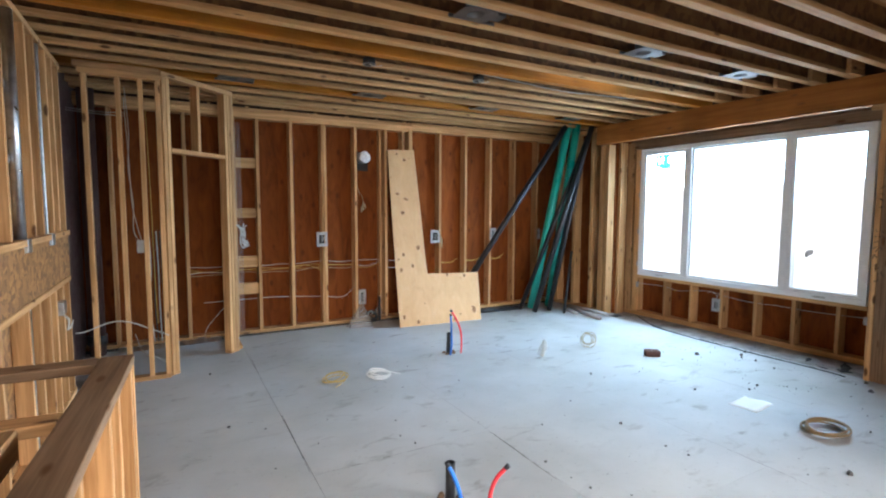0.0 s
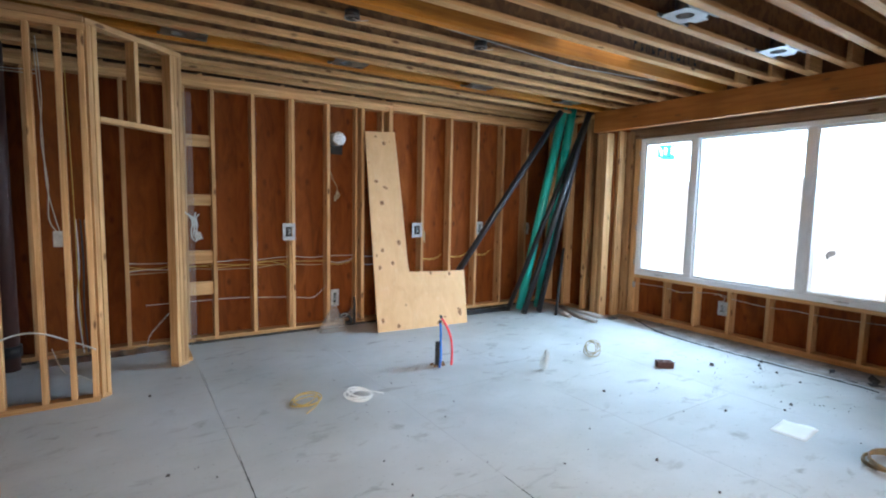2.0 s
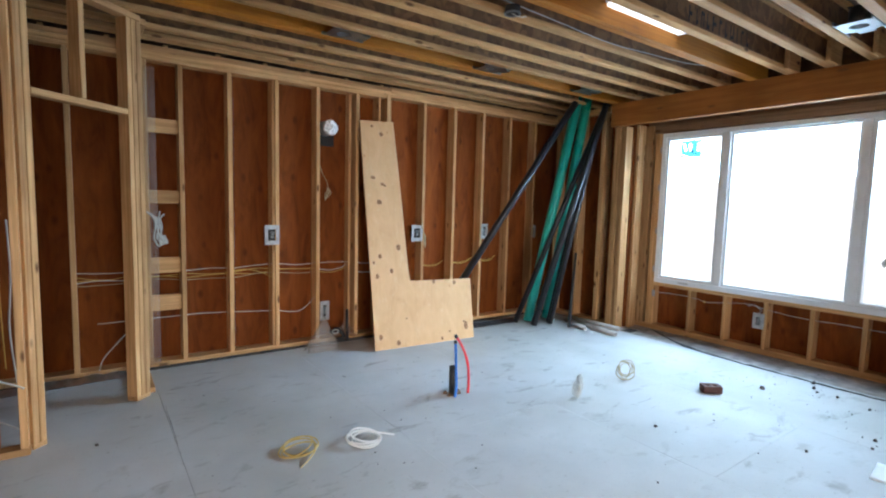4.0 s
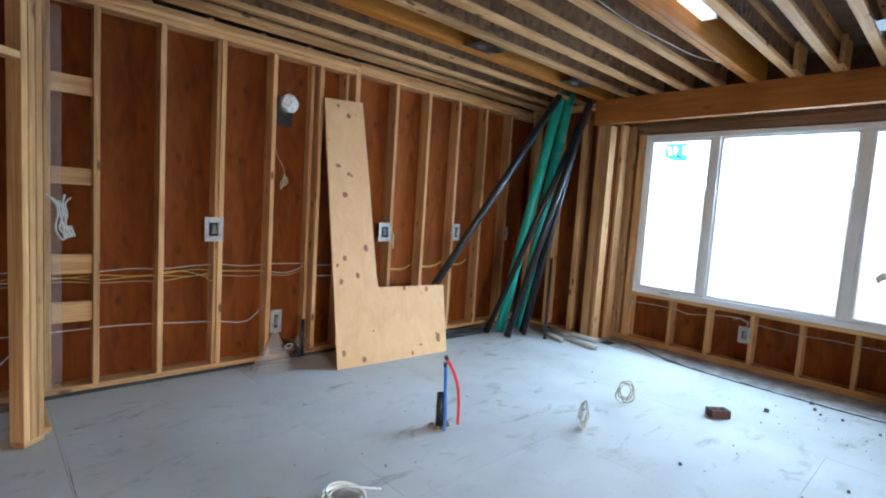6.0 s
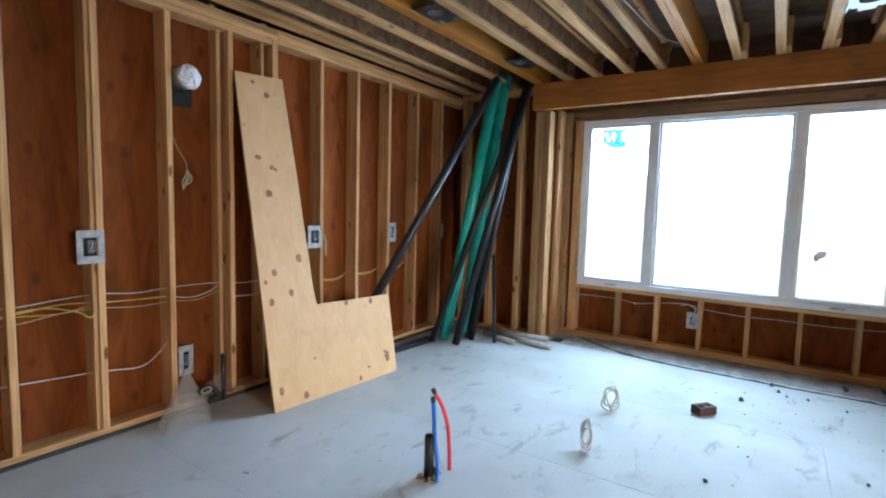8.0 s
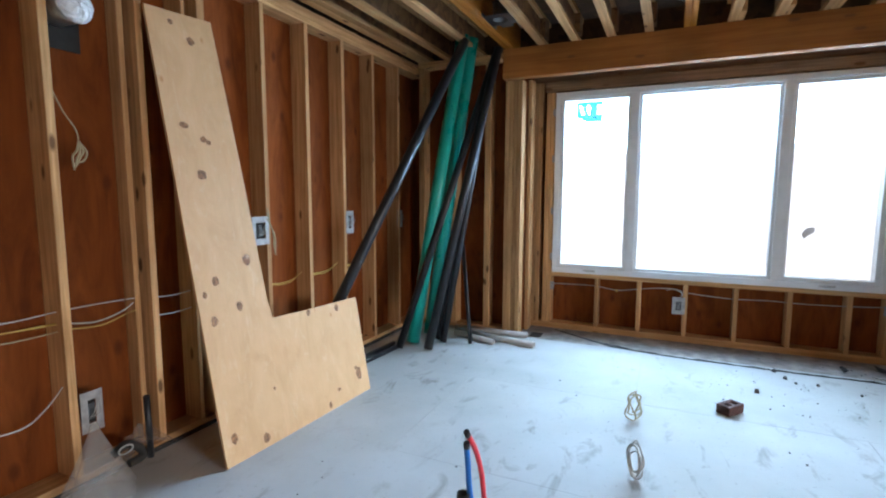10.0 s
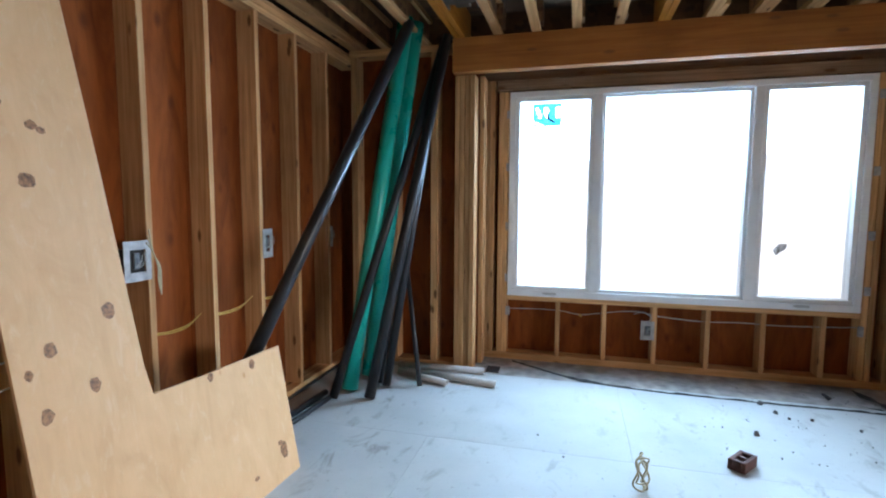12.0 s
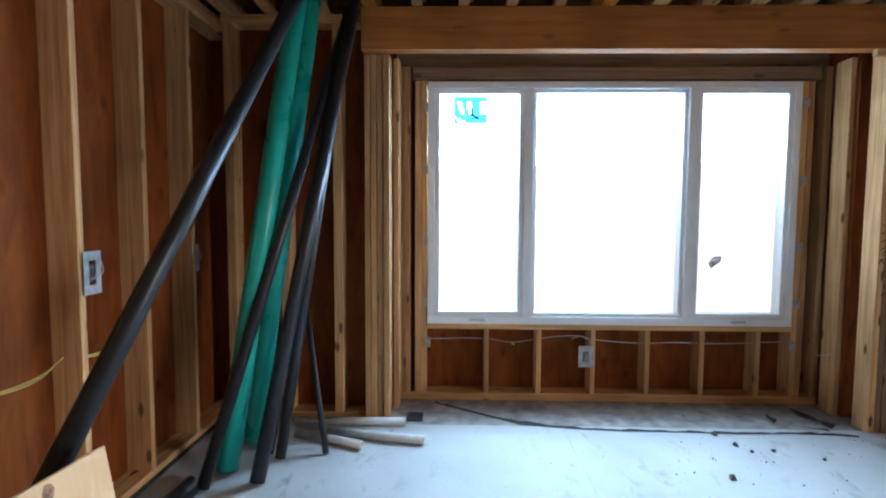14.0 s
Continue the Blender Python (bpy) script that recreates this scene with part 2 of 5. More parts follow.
def floor_material():
    m, n, l, bsdf = material("grey_subfloor")
    vec, rnd, raw = coords(n, l, (1, 1, 1), 0.0)
    tc = n.new("ShaderNodeTexCoord")
    blot = node(n, "ShaderNodeTexNoise", Scale=1.3, Detail=5.0, Roughness=0.6)
    l.new(raw, blot.inputs["Vector"])
    base = ramp(n, [(0.3, (0.46, 0.468, 0.475)), (0.7, (0.58, 0.585, 0.59))])
    l.new(blot.outputs["Fac"], base.inputs["Fac"])
    smear = n.new("ShaderNodeMapping")
    smear.inputs["Scale"].default_value = (3.4, 6.4, 1.0)
    l.new(raw, smear.inputs["Vector"])
    sm = node(n, "ShaderNodeTexNoise", Scale=1.0, Detail=4.0, Roughness=0.65, Distortion=0.5)
    l.new(smear.outputs["Vector"], sm.inputs["Vector"])
    mask = ramp(n, [(0.57, (0, 0, 0)), (0.70, (0.7, 0.7, 0.7))])
    l.new(sm.outputs["Fac"], mask.inputs["Fac"])
    patch = node(n, "ShaderNodeTexNoise", Scale=0.9, Detail=2.0)
    l.new(raw, patch.inputs["Vector"])
    where = ramp(n, [(0.40, (0.2, 0.2, 0.2)), (0.60, (1, 1, 1))])
    l.new(patch.outputs["Fac"], where.inputs["Fac"])
    worn = mixer(n, l, mask.outputs["Color"], where.outputs["Color"], 1.0, "MULTIPLY")
    c = mixer(n, l, base.outputs["Color"], (0.24, 0.225, 0.21), worn)
    speck = node(n, "ShaderNodeTexNoise", Scale=38.0, Detail=3.0)
    l.new(raw, speck.inputs["Vector"])
    sk = ramp(n, [(0.64, (0, 0, 0)), (0.76, (0.4, 0.4, 0.4))])
    l.new(speck.outputs["Fac"], sk.inputs["Fac"])
    c = mixer(n, l, c, (0.2, 0.18, 0.16), sk.outputs["Color"])
    wide = node(n, "ShaderNodeTexNoise", Scale=0.55, Detail=3.0, Roughness=0.5)
    l.new(raw, wide.inputs["Vector"])
    wr = ramp(n, [(0.35, (0.84, 0.82, 0.77)), (0.62, (1.03, 1.03, 1.03))])
    l.new(wide.outputs["Fac"], wr.inputs["Fac"])
    c = mixer(n, l, c, wr.outputs["Color"], 1.0, "MULTIPLY")
    tone = ramp(n, [(0.0, (0.98, 0.98, 0.98)), (1.0, (1.02, 1.02, 1.02))])
    l.new(rnd, tone.inputs["Fac"])
    c = mixer(n, l, c, tone.outputs["Color"], 1.0, "MULTIPLY")
    l.new(c, bsdf.inputs["Base Color"])
    rr = ramp(n, [(0.3, (0.62,) * 3), (0.7, (0.8,) * 3)])
    l.new(blot.outputs["Fac"], rr.inputs["Fac"])
    l.new(rr.outputs["Color"], bsdf.inputs["Roughness"])
    bsdf.inputs["Specular IOR Level"].default_value = 0.3
    bumped(n, l, bsdf, speck.outputs["Fac"], 0.12, 0.001)
    return m


def clear(name, colour, rough, alpha):
    m, n, l, bsdf = material(name)
    noi = node(n, "ShaderNodeTexNoise", Scale=6.0, Detail=4.0)
    r = ramp(n, [(0.3, (alpha * 0.7,) * 3), (0.7, (min(1, alpha * 1.3),) * 3)])
    l.new(noi.outputs["Fac"], r.inputs["Fac"])
    l.new(r.outputs["Color"], bsdf.inputs["Alpha"])
    bsdf.inputs["Base Color"].default_value = (*colour, 1)
    bsdf.inputs["Roughness"].default_value = rough
    return m


FLOOR = floor_material()
# bay sheets: dirt plus the shade under the window, put into the colour
BAY_FLOOR = plain("dirty_shaded_subfloor", (0.31, 0.275, 0.25), 0.85, spread=0.4, scale=9)
FILM = clear("thin_plastic", (0.62, 0.60, 0.58), 0.25, 0.11)
BAG = clear("crumpled_plastic", (0.60, 0.57, 0.54), 0.3, 0.27)
GLASS, gn, gl, gb = material("window_glass")
gb.inputs["Base Color"].default_value = (1, 1, 1, 1)
gb.inputs["Roughness"].default_value = 0.0
gb.inputs["IOR"].default_value = 1.1
gb.inputs["Transmission Weight"].default_value = 1.0
CYAN, cn, cl, cbs = material("cyan_film")
lit = cn.new("ShaderNodeBsdfTranslucent")
lit.inputs["Color"].default_value = (0.022, 0.115, 0.175, 1)
cl.new(lit.outputs["BSDF"], cn["Material Output"].inputs["Surface"])

THIN_PAPER, pn, pl, pbs = material("thin_paper")
shine = pn.new("ShaderNodeBsdfTranslucent")
shine.inputs["Color"].default_value = (0.42, 0.38, 0.36, 1)
pl.new(shine.outputs["BSDF"], pn["Material Output"].inputs["Surface"])


def glowing(name, colour, strength):
    m, n, l, bsdf = material(name)
    bsdf.inputs["Base Color"].default_value = (*colour, 1)
    bsdf.inputs["Emission Color"].default_value = (*colour, 1)
    bsdf.inputs["Emission Strength"].default_value = strength
    return m


HAZE = glowing("bright_haze", (0.93, 0.97, 1.0), 1.2)
TUBE_GLOW = glowing("lit_diffuser", (0.95, 0.98, 1.0), 1.3)

# ---- mesh tools ----


def linked(name, bm, mat, parent=None, label="", m=None, smooth=False):
    me = bpy.data.meshes.new(name)
    bm.to_mesh(me)
    bm.free()
    for x in (mat if isinstance(mat, (list, tuple)) else [mat]):
        me.materials.append(x)
    if smooth:
        for p in me.polygons:
            p.use_smooth = True
    ob = new(name, me)
    if m is not None:
        ob.matrix_basis = m
    if parent is not None:
        ob.parent = parent
    if label:
        tagged(ob, label)
    return ob


def part(name, bm, mat, parent, label="", m=None, smooth=False):
    return linked(name, bm, mat, parent, label, m, smooth)


def thing(name, label, category, group="", m=None, kind=""):
    ob = new(name)
    ob.empty_display_size = 0.1
    if m is not None:
        ob.matrix_basis = m
    return tagged(ob, label, category, group, kind)


def box(bm, x0, x1, y0, y1, z0, z1, bevel=0.0, slot=0):
    vs = [bm.verts.new((x, y, z)) for x in (x0, x1) for y in (y0, y1) for z in (z0, z1)]
    fs = [bm.faces.new([vs[i] for i in q]) for q in ((0, 1, 3, 2), (4, 6, 7, 5), (0, 4, 5, 1), (2, 3, 7, 6), (0, 2, 6, 4), (1, 5, 7, 3))]
    for f in fs:
        f.material_index = slot
    if bevel:
        es = list({e for f in fs for e in f.edges})
        bmesh.ops.bevel(bm, geom=es, offset=bevel, segments=1, affect="EDGES")
    return bm


def boxed(*a, **k):
    return box(bmesh.new(), *a, **k)


STICKS = {}
TURNS = {"z": Matrix.Identity(4), "x": Matrix(((0, 0, 1, 0), (0, 1, 0, 0), (-1, 0, 0, 0), (0, 0, 0, 1))), "y": Matrix(((1, 0, 0, 0), (0, 0, 1, 0), (0, -1, 0, 0), (0, 0, 0, 1)))}


def stick_mesh(name, w, d, length, mat, bevel=0.003):
    key = (round(w, 4), round(d, 4), round(length, 4), mat.name)
    if key not in STICKS:
        bm = boxed(-w / 2, w / 2, -d / 2, d / 2, 0, length, bevel=bevel)
        me = bpy.data.meshes.new(name)
        bm.to_mesh(me)
        bm.free()
        me.materials.append(mat)
        STICKS[key] = me
    return STICKS[key]


def stick(name, x0, x1, y0, y1, z0, z1, parent=None, mat=FIR, label="", bevel=0.003):
    """A board that fills the given block; its grain runs along the longest side."""
    size = {"x": x1 - x0, "y": y1 - y0, "z": z1 - z0}
    axis = max(size, key=size.get)
    cx, cy, cz = (x0 + x1) / 2, (y0 + y1) / 2, (z0 + z1) / 2
    if axis == "z":
        w, d, at = size["x"], size["y"], (cx, cy, z0)
    elif axis == "x":
        w, d, at = size["z"], size["y"], (x0, cy, cz)
    else:
        w, d, at = size["x"], size["z"], (cx, y0, cz)
    ob = new(name, stick_mesh(name, w, d, size[axis], mat, bevel))
    ob.matrix_basis = Matrix.Translation(at) @ TURNS[axis]
    if parent is not None:
        ob.parent = parent
    if label:
        tagged(ob, label)
    return ob


def tube_into(bm, points, radius, sides=8, caps=True, closed=False, slot=0):
    """A round tube along points, by frames carried from point to point."""
    pts = [Vector(p) for p in points]
    n = len(pts)
    rings, up = [], None
    for i, p in enumerate(pts):
        a = pts[(i - 1) % n] if (i or closed) else p
        b = pts[(i + 1) % n] if (i < n - 1 or closed) else p
        d = (b - a).normalized()
        if up is None:
            up = d.orthogonal().normalized()
        up = (up - d * up.dot(d)).normalized()
        side = d.cross(up)
        r = radius[i] if isinstance(radius, (list, tuple)) else radius
        rings.append([bm.verts.new(p + r * (math.cos(k * math.tau / sides) * up + math.sin(k * math.tau / sides) * side)) for k in range(sides)])
    for i in range(n if closed else n - 1):
        u, v = rings[i], rings[(i + 1) % n]
        for k in range(sides):
            f = bm.faces.new((u[k], u[(k + 1) % sides], v[(k + 1) % sides], v[k]))
            f.smooth, f.material_index = True, slot
    if caps and not closed:
        for r, flip in ((rings[0], True), (rings[-1], False)):
            f = bm.faces.new(r[::-1] if flip else r)
            f.material_index = slot
    return bm


def curve_points(knots, steps=8):
    """Points on a smooth curve through the knots."""
    ks = [Vector(k) for k in knots]
    out = []
    for i in range(len(ks) - 1):
        p0, p1, p2, p3 = ks[max(i - 1, 0)], ks[i], ks[i + 1], ks[min(i + 2, len(ks) - 1)]
        for s in range(steps):
            t = s / steps
            out.append(0.5 * (2 * p1 + (p2 - p0) * t + (2 * p0 - 5 * p1 + 4 * p2 - p3) * t * t + (3 * p1 - p0 - 3 * p2 + p3) * t ** 3))
    return out + [ks[-1]]


def hollow(bm, a, b, outer, inner, sides=20):
    """A pipe with a bore from a to b."""
    a, b = Vector(a), Vector(b)
    d = (b - a).normalized()
    u = d.orthogonal().normalized()
    v = d.cross(u)
    rings = []
    for p, r in ((a, outer), (b, outer), (b, inner), (a, inner)):
        rings.append([bm.verts.new(p + r * (math.cos(k * math.tau / sides) * u + math.sin(k * math.tau / sides) * v)) for k in range(sides)])
    for i in range(4):
        p, q = rings[i], rings[(i + 1) % 4]
        for k in range(sides):
            f = bm.faces.new((p[k], p[(k + 1) % sides], q[(k + 1) % sides], q[k]))
            f.smooth = i in (0, 2)
    return bm


def chip(bm, x, y, z, size, rng, flat=0.6):
    """A broken crumb resting at height z."""
    n = 5
    a0 = rng.random() * math.tau
    low = [bm.verts.new((x + size * rng.uniform(0.7, 1.1) * math.cos(a0 + k * math.tau / n), y + size * rng.uniform(0.5, 1.0) * math.sin(a0 + k * math.tau / n), z)) for k in range(n)]
    top = [bm.verts.new((x + size * rng.uniform(0.3, 0.8) * math.cos(a0 + k * math.tau / n), y + size * rng.uniform(0.3, 0.7) * math.sin(a0 + k * math.tau / n), z + size * flat * rng.uniform(0.7, 1.5))) for k in range(n)]
    bm.faces.new(low[::-1])
    bm.faces.new(top)
    for k in range(n):
        bm.faces.new((low[k], low[(k + 1) % n], top[(k + 1) % n], top[k]))


# ---- ground and distance ----
ground = tagged(linked("ground", boxed(-400, 400, -400, 400, -3.2, -3.0), plain("pale_gravel", (0.4, 0.39, 0.37), 0.9, scale=2)), "pale gravel ground outside the house", "ground", kind="structure")
backdrop = tagged(linked("backdrop", boxed(9.6, 9.7, -9, 17, -2.9, 9), HAZE), "bright white overcast haze beyond the bay window", "backdrop", kind="structure")

# ---- north wall: open studs on red-brown sheathing ----
NY, NB = 7.0, 7.14          # stud face and sheathing face
wall_n = thing("wall_north", "open stud wall with red-brown plywood sheathing behind", "wall", kind="structure")


def plates(parent, x0, x1, y0, y1, top):
    stick("bottom_plate", x0, x1, y0, y1, 0.026, 0.064, parent)
    # foam sill strip coloured near-black, putting the gap's shade under the plate
    stick("sill_gasket", x0, x1, y0 - 0.006, y1, 0.001, 0.0255, parent, GAP_BLACK)
    stick("top_plate", x0, x1, y0, y1, top - 0.078, top - 0.040, parent)
    stick("top_plate", x0, x1, y0, y1, top - 0.0385, top, parent)


plates(wall_n, -1.0, 3.19, NY, NB - 0.001, 2.692)
plates(wall_n, 3.192, 5.968, NY + 0.004, NB - 0.001, 2.712)
TOP = 2.612
for x in (-0.70, -0.345, 0.355, 0.87, 1.135, 1.53, 1.95, 2.36, 2.79):
    stick("stud", x - 0.019, x + 0.019, NY + 0.001, NB - 0.001, 0.041, TOP, wall_n)
stick("stud", 1.905, 1.929, NY + 0.012, NB - 0.001, 0.041, TOP, wall_n)
stick("stud", 2.712, 2.742, NY + 0.05, NB - 0.001, 0.041, TOP, wall_n)
stick("stud", 3.035, 3.06, NY + 0.002, NB - 0.001, 0.041, TOP, wall_n)
stick("stud", 3.13, 3.168, NY - 0.006, NB - 0.001, 0.041, 2.652, wall_n)
stick("stud", 3.17, 3.19, NY + 0.004, NB - 0.001, 0.041, TOP, wall_n)
for x in (3.635, 4.07, 4.515, 4.97, 5.43):
    stick("stud", x - 0.019, x + 0.019, NY + 0.005, NB - 0.001, 0.041, 2.632, wall_n)
for z0, z1 in ((2.03, 2.146), (1.437, 1.548), (0.838, 0.972), (0.51, 0.647)):
    stick("block", 0.891, 1.114, NY + 0.02, NY + 0.058, z0, z1, wall_n)
for x in [0.2 + 0.41 * k for k in range(14)]:
    stick("spacer", x, x + 0.035, NY + 0.03, NY + 0.12, 2.7445 if x > 3.15 else 2.7355, 2.759, wall_n)
for x0, x1 in ((-1.2, 0.37), (0.374, 1.588), (1.592, 2.806), (2.81, 4.024), (4.028, 5.10), (5.104, 5.968)):
    part("sheathing_panel", boxed(0, x1 - x0, 0, 0.014, -1.4, 1.29), SHEATH, wall_n, m=pose(x0, NB, 1.4))

stick("top_plate", -1.0, 3.19, NY + 0.008, NB - 0.001, 2.6935, 2.7345, wall_n)
stick("top_plate", 3.192, 5.968, NY + 0.01, NB - 0.001, 2.7135, 2.7435, wall_n)
# added unseen boards close a cavity that keeps the gap above the plates dark
part("rim_board", boxed(-3.2, 6.37, 7.40, 7.43, 2.5, 3.0), DECK, wall_n, "dark board added behind the gap above the wall")
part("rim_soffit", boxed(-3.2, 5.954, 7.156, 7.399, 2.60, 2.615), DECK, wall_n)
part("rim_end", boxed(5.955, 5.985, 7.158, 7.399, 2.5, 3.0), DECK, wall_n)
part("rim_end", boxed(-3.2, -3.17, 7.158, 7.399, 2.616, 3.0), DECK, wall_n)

# ---- pantry framing by the north wall ----
pantry = thing("pantry_frame", "unfinished corner closet of pale studs with an angled door opening", "stud frame", kind="structure")
PY0, PY1 = 5.745, 5.835
stick("bottom_plate", -0.44, 0.155, PY0, PY1, 0.0, 0.04, pantry)
stick("top_plate", -0.44, 0.155, PY0, PY1, 2.655, 2.704, pantry)
stick("top_plate", -0.47, 0.15, PY0 + 0.003, PY1 - 0.002, 2.706, 2.757, pantry)
for x in (-0.40, -0.165, 0.0, 0.13):
    stick("stud", x - 0.019, x + 0.019, PY0 + 0.001, PY1 - 0.001, 0.041, 2.654, pantry)
ANG = 42.0
DIAG = pose(0.165, 5.80, 0, 0, 0, ANG)      # local x runs along the angled wall, local y into the closet


def angled(name, x0, x1, y0, y1, z0, z1):
    ob = stick(name, x0, x1, y0, y1, z0, z1, pantry)
    ob.matrix_basis = DIAG @ ob.matrix_basis
    return ob


for x in (0.0, 0.042, 0.742, 0.784, 0.826):
    angled("stud", x, x + 0.038, 0.0, 0.089, 0.03, 2.713)
angled("sill_plate", 0.0, 0.082, 0, 0.089, 0, 0.03)
angled("sill_plate", 0.742, 0.866, 0, 0.089, 0, 0.03)
angled("top_plate", -0.005, 0.866, 0, 0.089, 2.715, 2.757)
angled("door_header", 0.0825, 0.7415, 0, 0.089, 2.055, 2.093)
angled("cripple", 0.39, 0.428, 0, 0.089, 2.095, 2.713)
ex, ey = (DIAG @ Vector((0.866, 0.05, 0)))[:2]
stick("end_plate", ex - 0.02, ex + 0.069, ey + 0.02, NY - 0.002, 0, 0.04, pantry)
stick("end_top_plate", ex - 0.02, ex + 0.069, ey + 0.02, NY - 0.002, 2.715, 2.757, pantry)
stick("stud", ex - 0.02, ex + 0.069, NY - 0.045, NY - 0.004, 0.041, 2.714, pantry)

# ---- west wall ----
WX = -0.55
wall_w = thing("wall_west", "stud wall with a band of strand board at mid height", "wall", kind="structure")
stick("bottom_plate", WX - 0.09, WX, 0.2, 5.74, 0, 0.04, wall_w)
stick("mid_plate", WX - 0.09, WX + 0.002, 0.2, 5.74, 0.95, 0.99, wall_w)
part("strand_board", boxed(-0.05, 0, 0, 5.54, 0, 0.33, bevel=0.002), OSB_TAN, wall_w, m=pose(WX - 0.004, 0.2, 0.992))
stick("mid_plate", WX - 0.09, WX + 0.012, 0.2, 5.74, 1.324, 1.364, wall_w)
stick("top_plate", WX - 0.09, WX, 0.2, 5.74, 2.66, 2.70, wall_w)
for y in (0.6, 1.0, 1.4, 1.8, 2.2, 2.6, 3.0, 3.4, 3.72, 4.06, 4.61, 4.86, 5.2, 5.42, 5.66):
    stick("stud", WX - 0.089, WX - 0.001, y - 0.019, y + 0.019, 1.365, 2.659, wall_w)
for y in (0.6, 1.0, 1.4, 1.8, 2.2, 2.6, 3.0, 3.4, 3.75, 4.32, 4.6, 4.9, 5.12, 5.4, 5.66):
    stick("stud", WX - 0.089, WX - 0.001, y - 0.019, y + 0.019, 0.041, 0.949, wall_w)
# last panel, behind the pantry, is dark brown: the pantry's shade put into colour
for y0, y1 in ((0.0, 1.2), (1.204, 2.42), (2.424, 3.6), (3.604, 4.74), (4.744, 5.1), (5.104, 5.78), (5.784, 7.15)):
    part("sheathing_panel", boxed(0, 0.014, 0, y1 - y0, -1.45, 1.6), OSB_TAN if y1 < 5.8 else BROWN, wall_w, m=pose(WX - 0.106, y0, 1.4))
for z in (1.80, 2.22):
    for y0, y1 in ((4.081, 4.589), (4.631, 4.839), (4.881, 5.179)):
        stick("strap", WX - 0.06, WX - 0.05, y0, y1, z, z + 0.045, wall_w, STEEL)
stick("conduit", WX - 0.05, WX - 0.015, 5.03, 5.065, 1.365, 2.659, wall_w, STEEL)
for z0, h in ((0.041, 0.908), (1.365, 1.294)):
    part("conduit", hollow(bmesh.new(), (0, 0, 0), (0, 0, h), 0.030, 0.026), STEEL, wall_w, "round galvanised pipe", m=pose(WX - 0.030, 4.36, z0))
for y in (4.36, 5.05):
    part("pipe_bracket", boxed(-0.05, 0.016, -0.05, 0.05, -0.05, 0.03, bevel=0.004), STEEL, wall_w, "galvanised pipe bracket", m=pose(WX - 0.002, y, 1.336))

# ---- east wall with the bay ----
EX, EB = 5.83, 5.97
wall_e = thing("wall_east", "stud wall with a boxed-out bay window", "wall", kind="structure")
stick("bottom_plate", EX, EB, 6.03, 6.998, 0, 0.04, wall_e)
for y in (6.215, 6.58, 6.955):
    stick("stud", EX, EB - 0.001, y - 0.03, y + 0.03, 0.041, 2.70, wall_e)
stick("top_plate", EX - 0.002, EB - 0.001, 6.06, 6.999, 2.701, 2.758, wall_e)
part("sheathing_panel", boxed(0, 0.014, 0, 1.28, -1.4, 1.6), SHEATH, wall_e, m=pose(EB, 5.876, 1.4))
part("sheathing_panel", boxed(0, 0.39, 0, 0.014, -1.4, 1.6), SHEATH, wall_e, "bay cheek of dark plywood", m=pose(EB - 0.01, 5.862, 1.4))
part("sheathing_panel", boxed(0, 0.39, 0, 0.014, -1.4, 1.6), SHEATH, wall_e, "bay cheek of dark plywood", m=pose(EB - 0.01, 2.635, 1.4))
stick("stud", 6.19, 6.33, 5.75, 5.80, 0.061, 2.52, wall_e)
stick("stud", 6.195, 6.33, 5.803, 5.855, 0.061, 2.52, wall_e)
stick("stud", 6.195, 6.33, 2.66, 2.705, 0.061, 2.52, wall_e)
stick("stud", 6.0, 6.14, 5.815, 5.855, 0.0, 2.52, wall_e)
stick("stud", 5.99, 6.13, 2.652, 2.692, 0.0, 2.52, wall_e)
# posts under the beam, each of several plies
for y0, y1, x0 in ((5.985, 6.025, 5.80), (5.942, 5.983, 5.797), (5.899, 5.940, 5.803), (5.857, 5.897, 5.795)):
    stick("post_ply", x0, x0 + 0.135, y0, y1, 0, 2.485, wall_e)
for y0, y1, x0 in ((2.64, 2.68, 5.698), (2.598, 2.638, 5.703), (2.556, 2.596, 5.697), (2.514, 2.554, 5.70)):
    stick("post_ply", x0, x0 + 0.135, y0, y1, 0, 2.485, wall_e, FIR if y0 > 2.6 else DUSTY_SHADED)
stick("block", 5.70, 5.74, 2.682, 2.762, 2.44, 2.484, wall_e)
# bay front: sill wall, trimmers and header
BX, BB = 6.20, 6.34
stick("bottom_plate", BX - 0.004, BB, 2.655, 5.858, 0.0, 0.06, wall_e)
stick("sill_plate", BX - 0.004, BB, 2.875, 5.625, 0.555, 0.596, wall_e)
for y in (5.165, 4.765, 4.353, 3.94, 3.53, 3.11):
    stick("cripple", BX, BB - 0.001, y - 0.019, y + 0.019, 0.061, 0.554, wall_e)
for y0, y1 in ((5.627, 5.667), (5.670, 5.715), (2.78, 2.82), (2.825, 2.868)):
    stick("trimmer", BX, BB - 0.001, y0, y1, 0.061, 2.42, wall_e)
# both headers in duller lumber: backlit shade and glare put into their colour
stick("header", BX - 0.003, BB - 0.001, 2.74, 5.735, 2.425, 2.522, wall_e, DUSTY_SHADED)
stick("header", BX + 0.05, BB - 0.001, 2.655, 5.858, 2.524, 2.70, wall_e, DUSTY_SHADED)
stick("cap_plate", BX - 0.02, BB - 0.001, 2.655, 5.858, 2.702, 2.757, wall_e)
part("sheathing_panel", boxed(0, 0.014, 0, 3.23, 0, 0.60), SHEATH, wall_e, m=pose(BB, 2.635, 0))
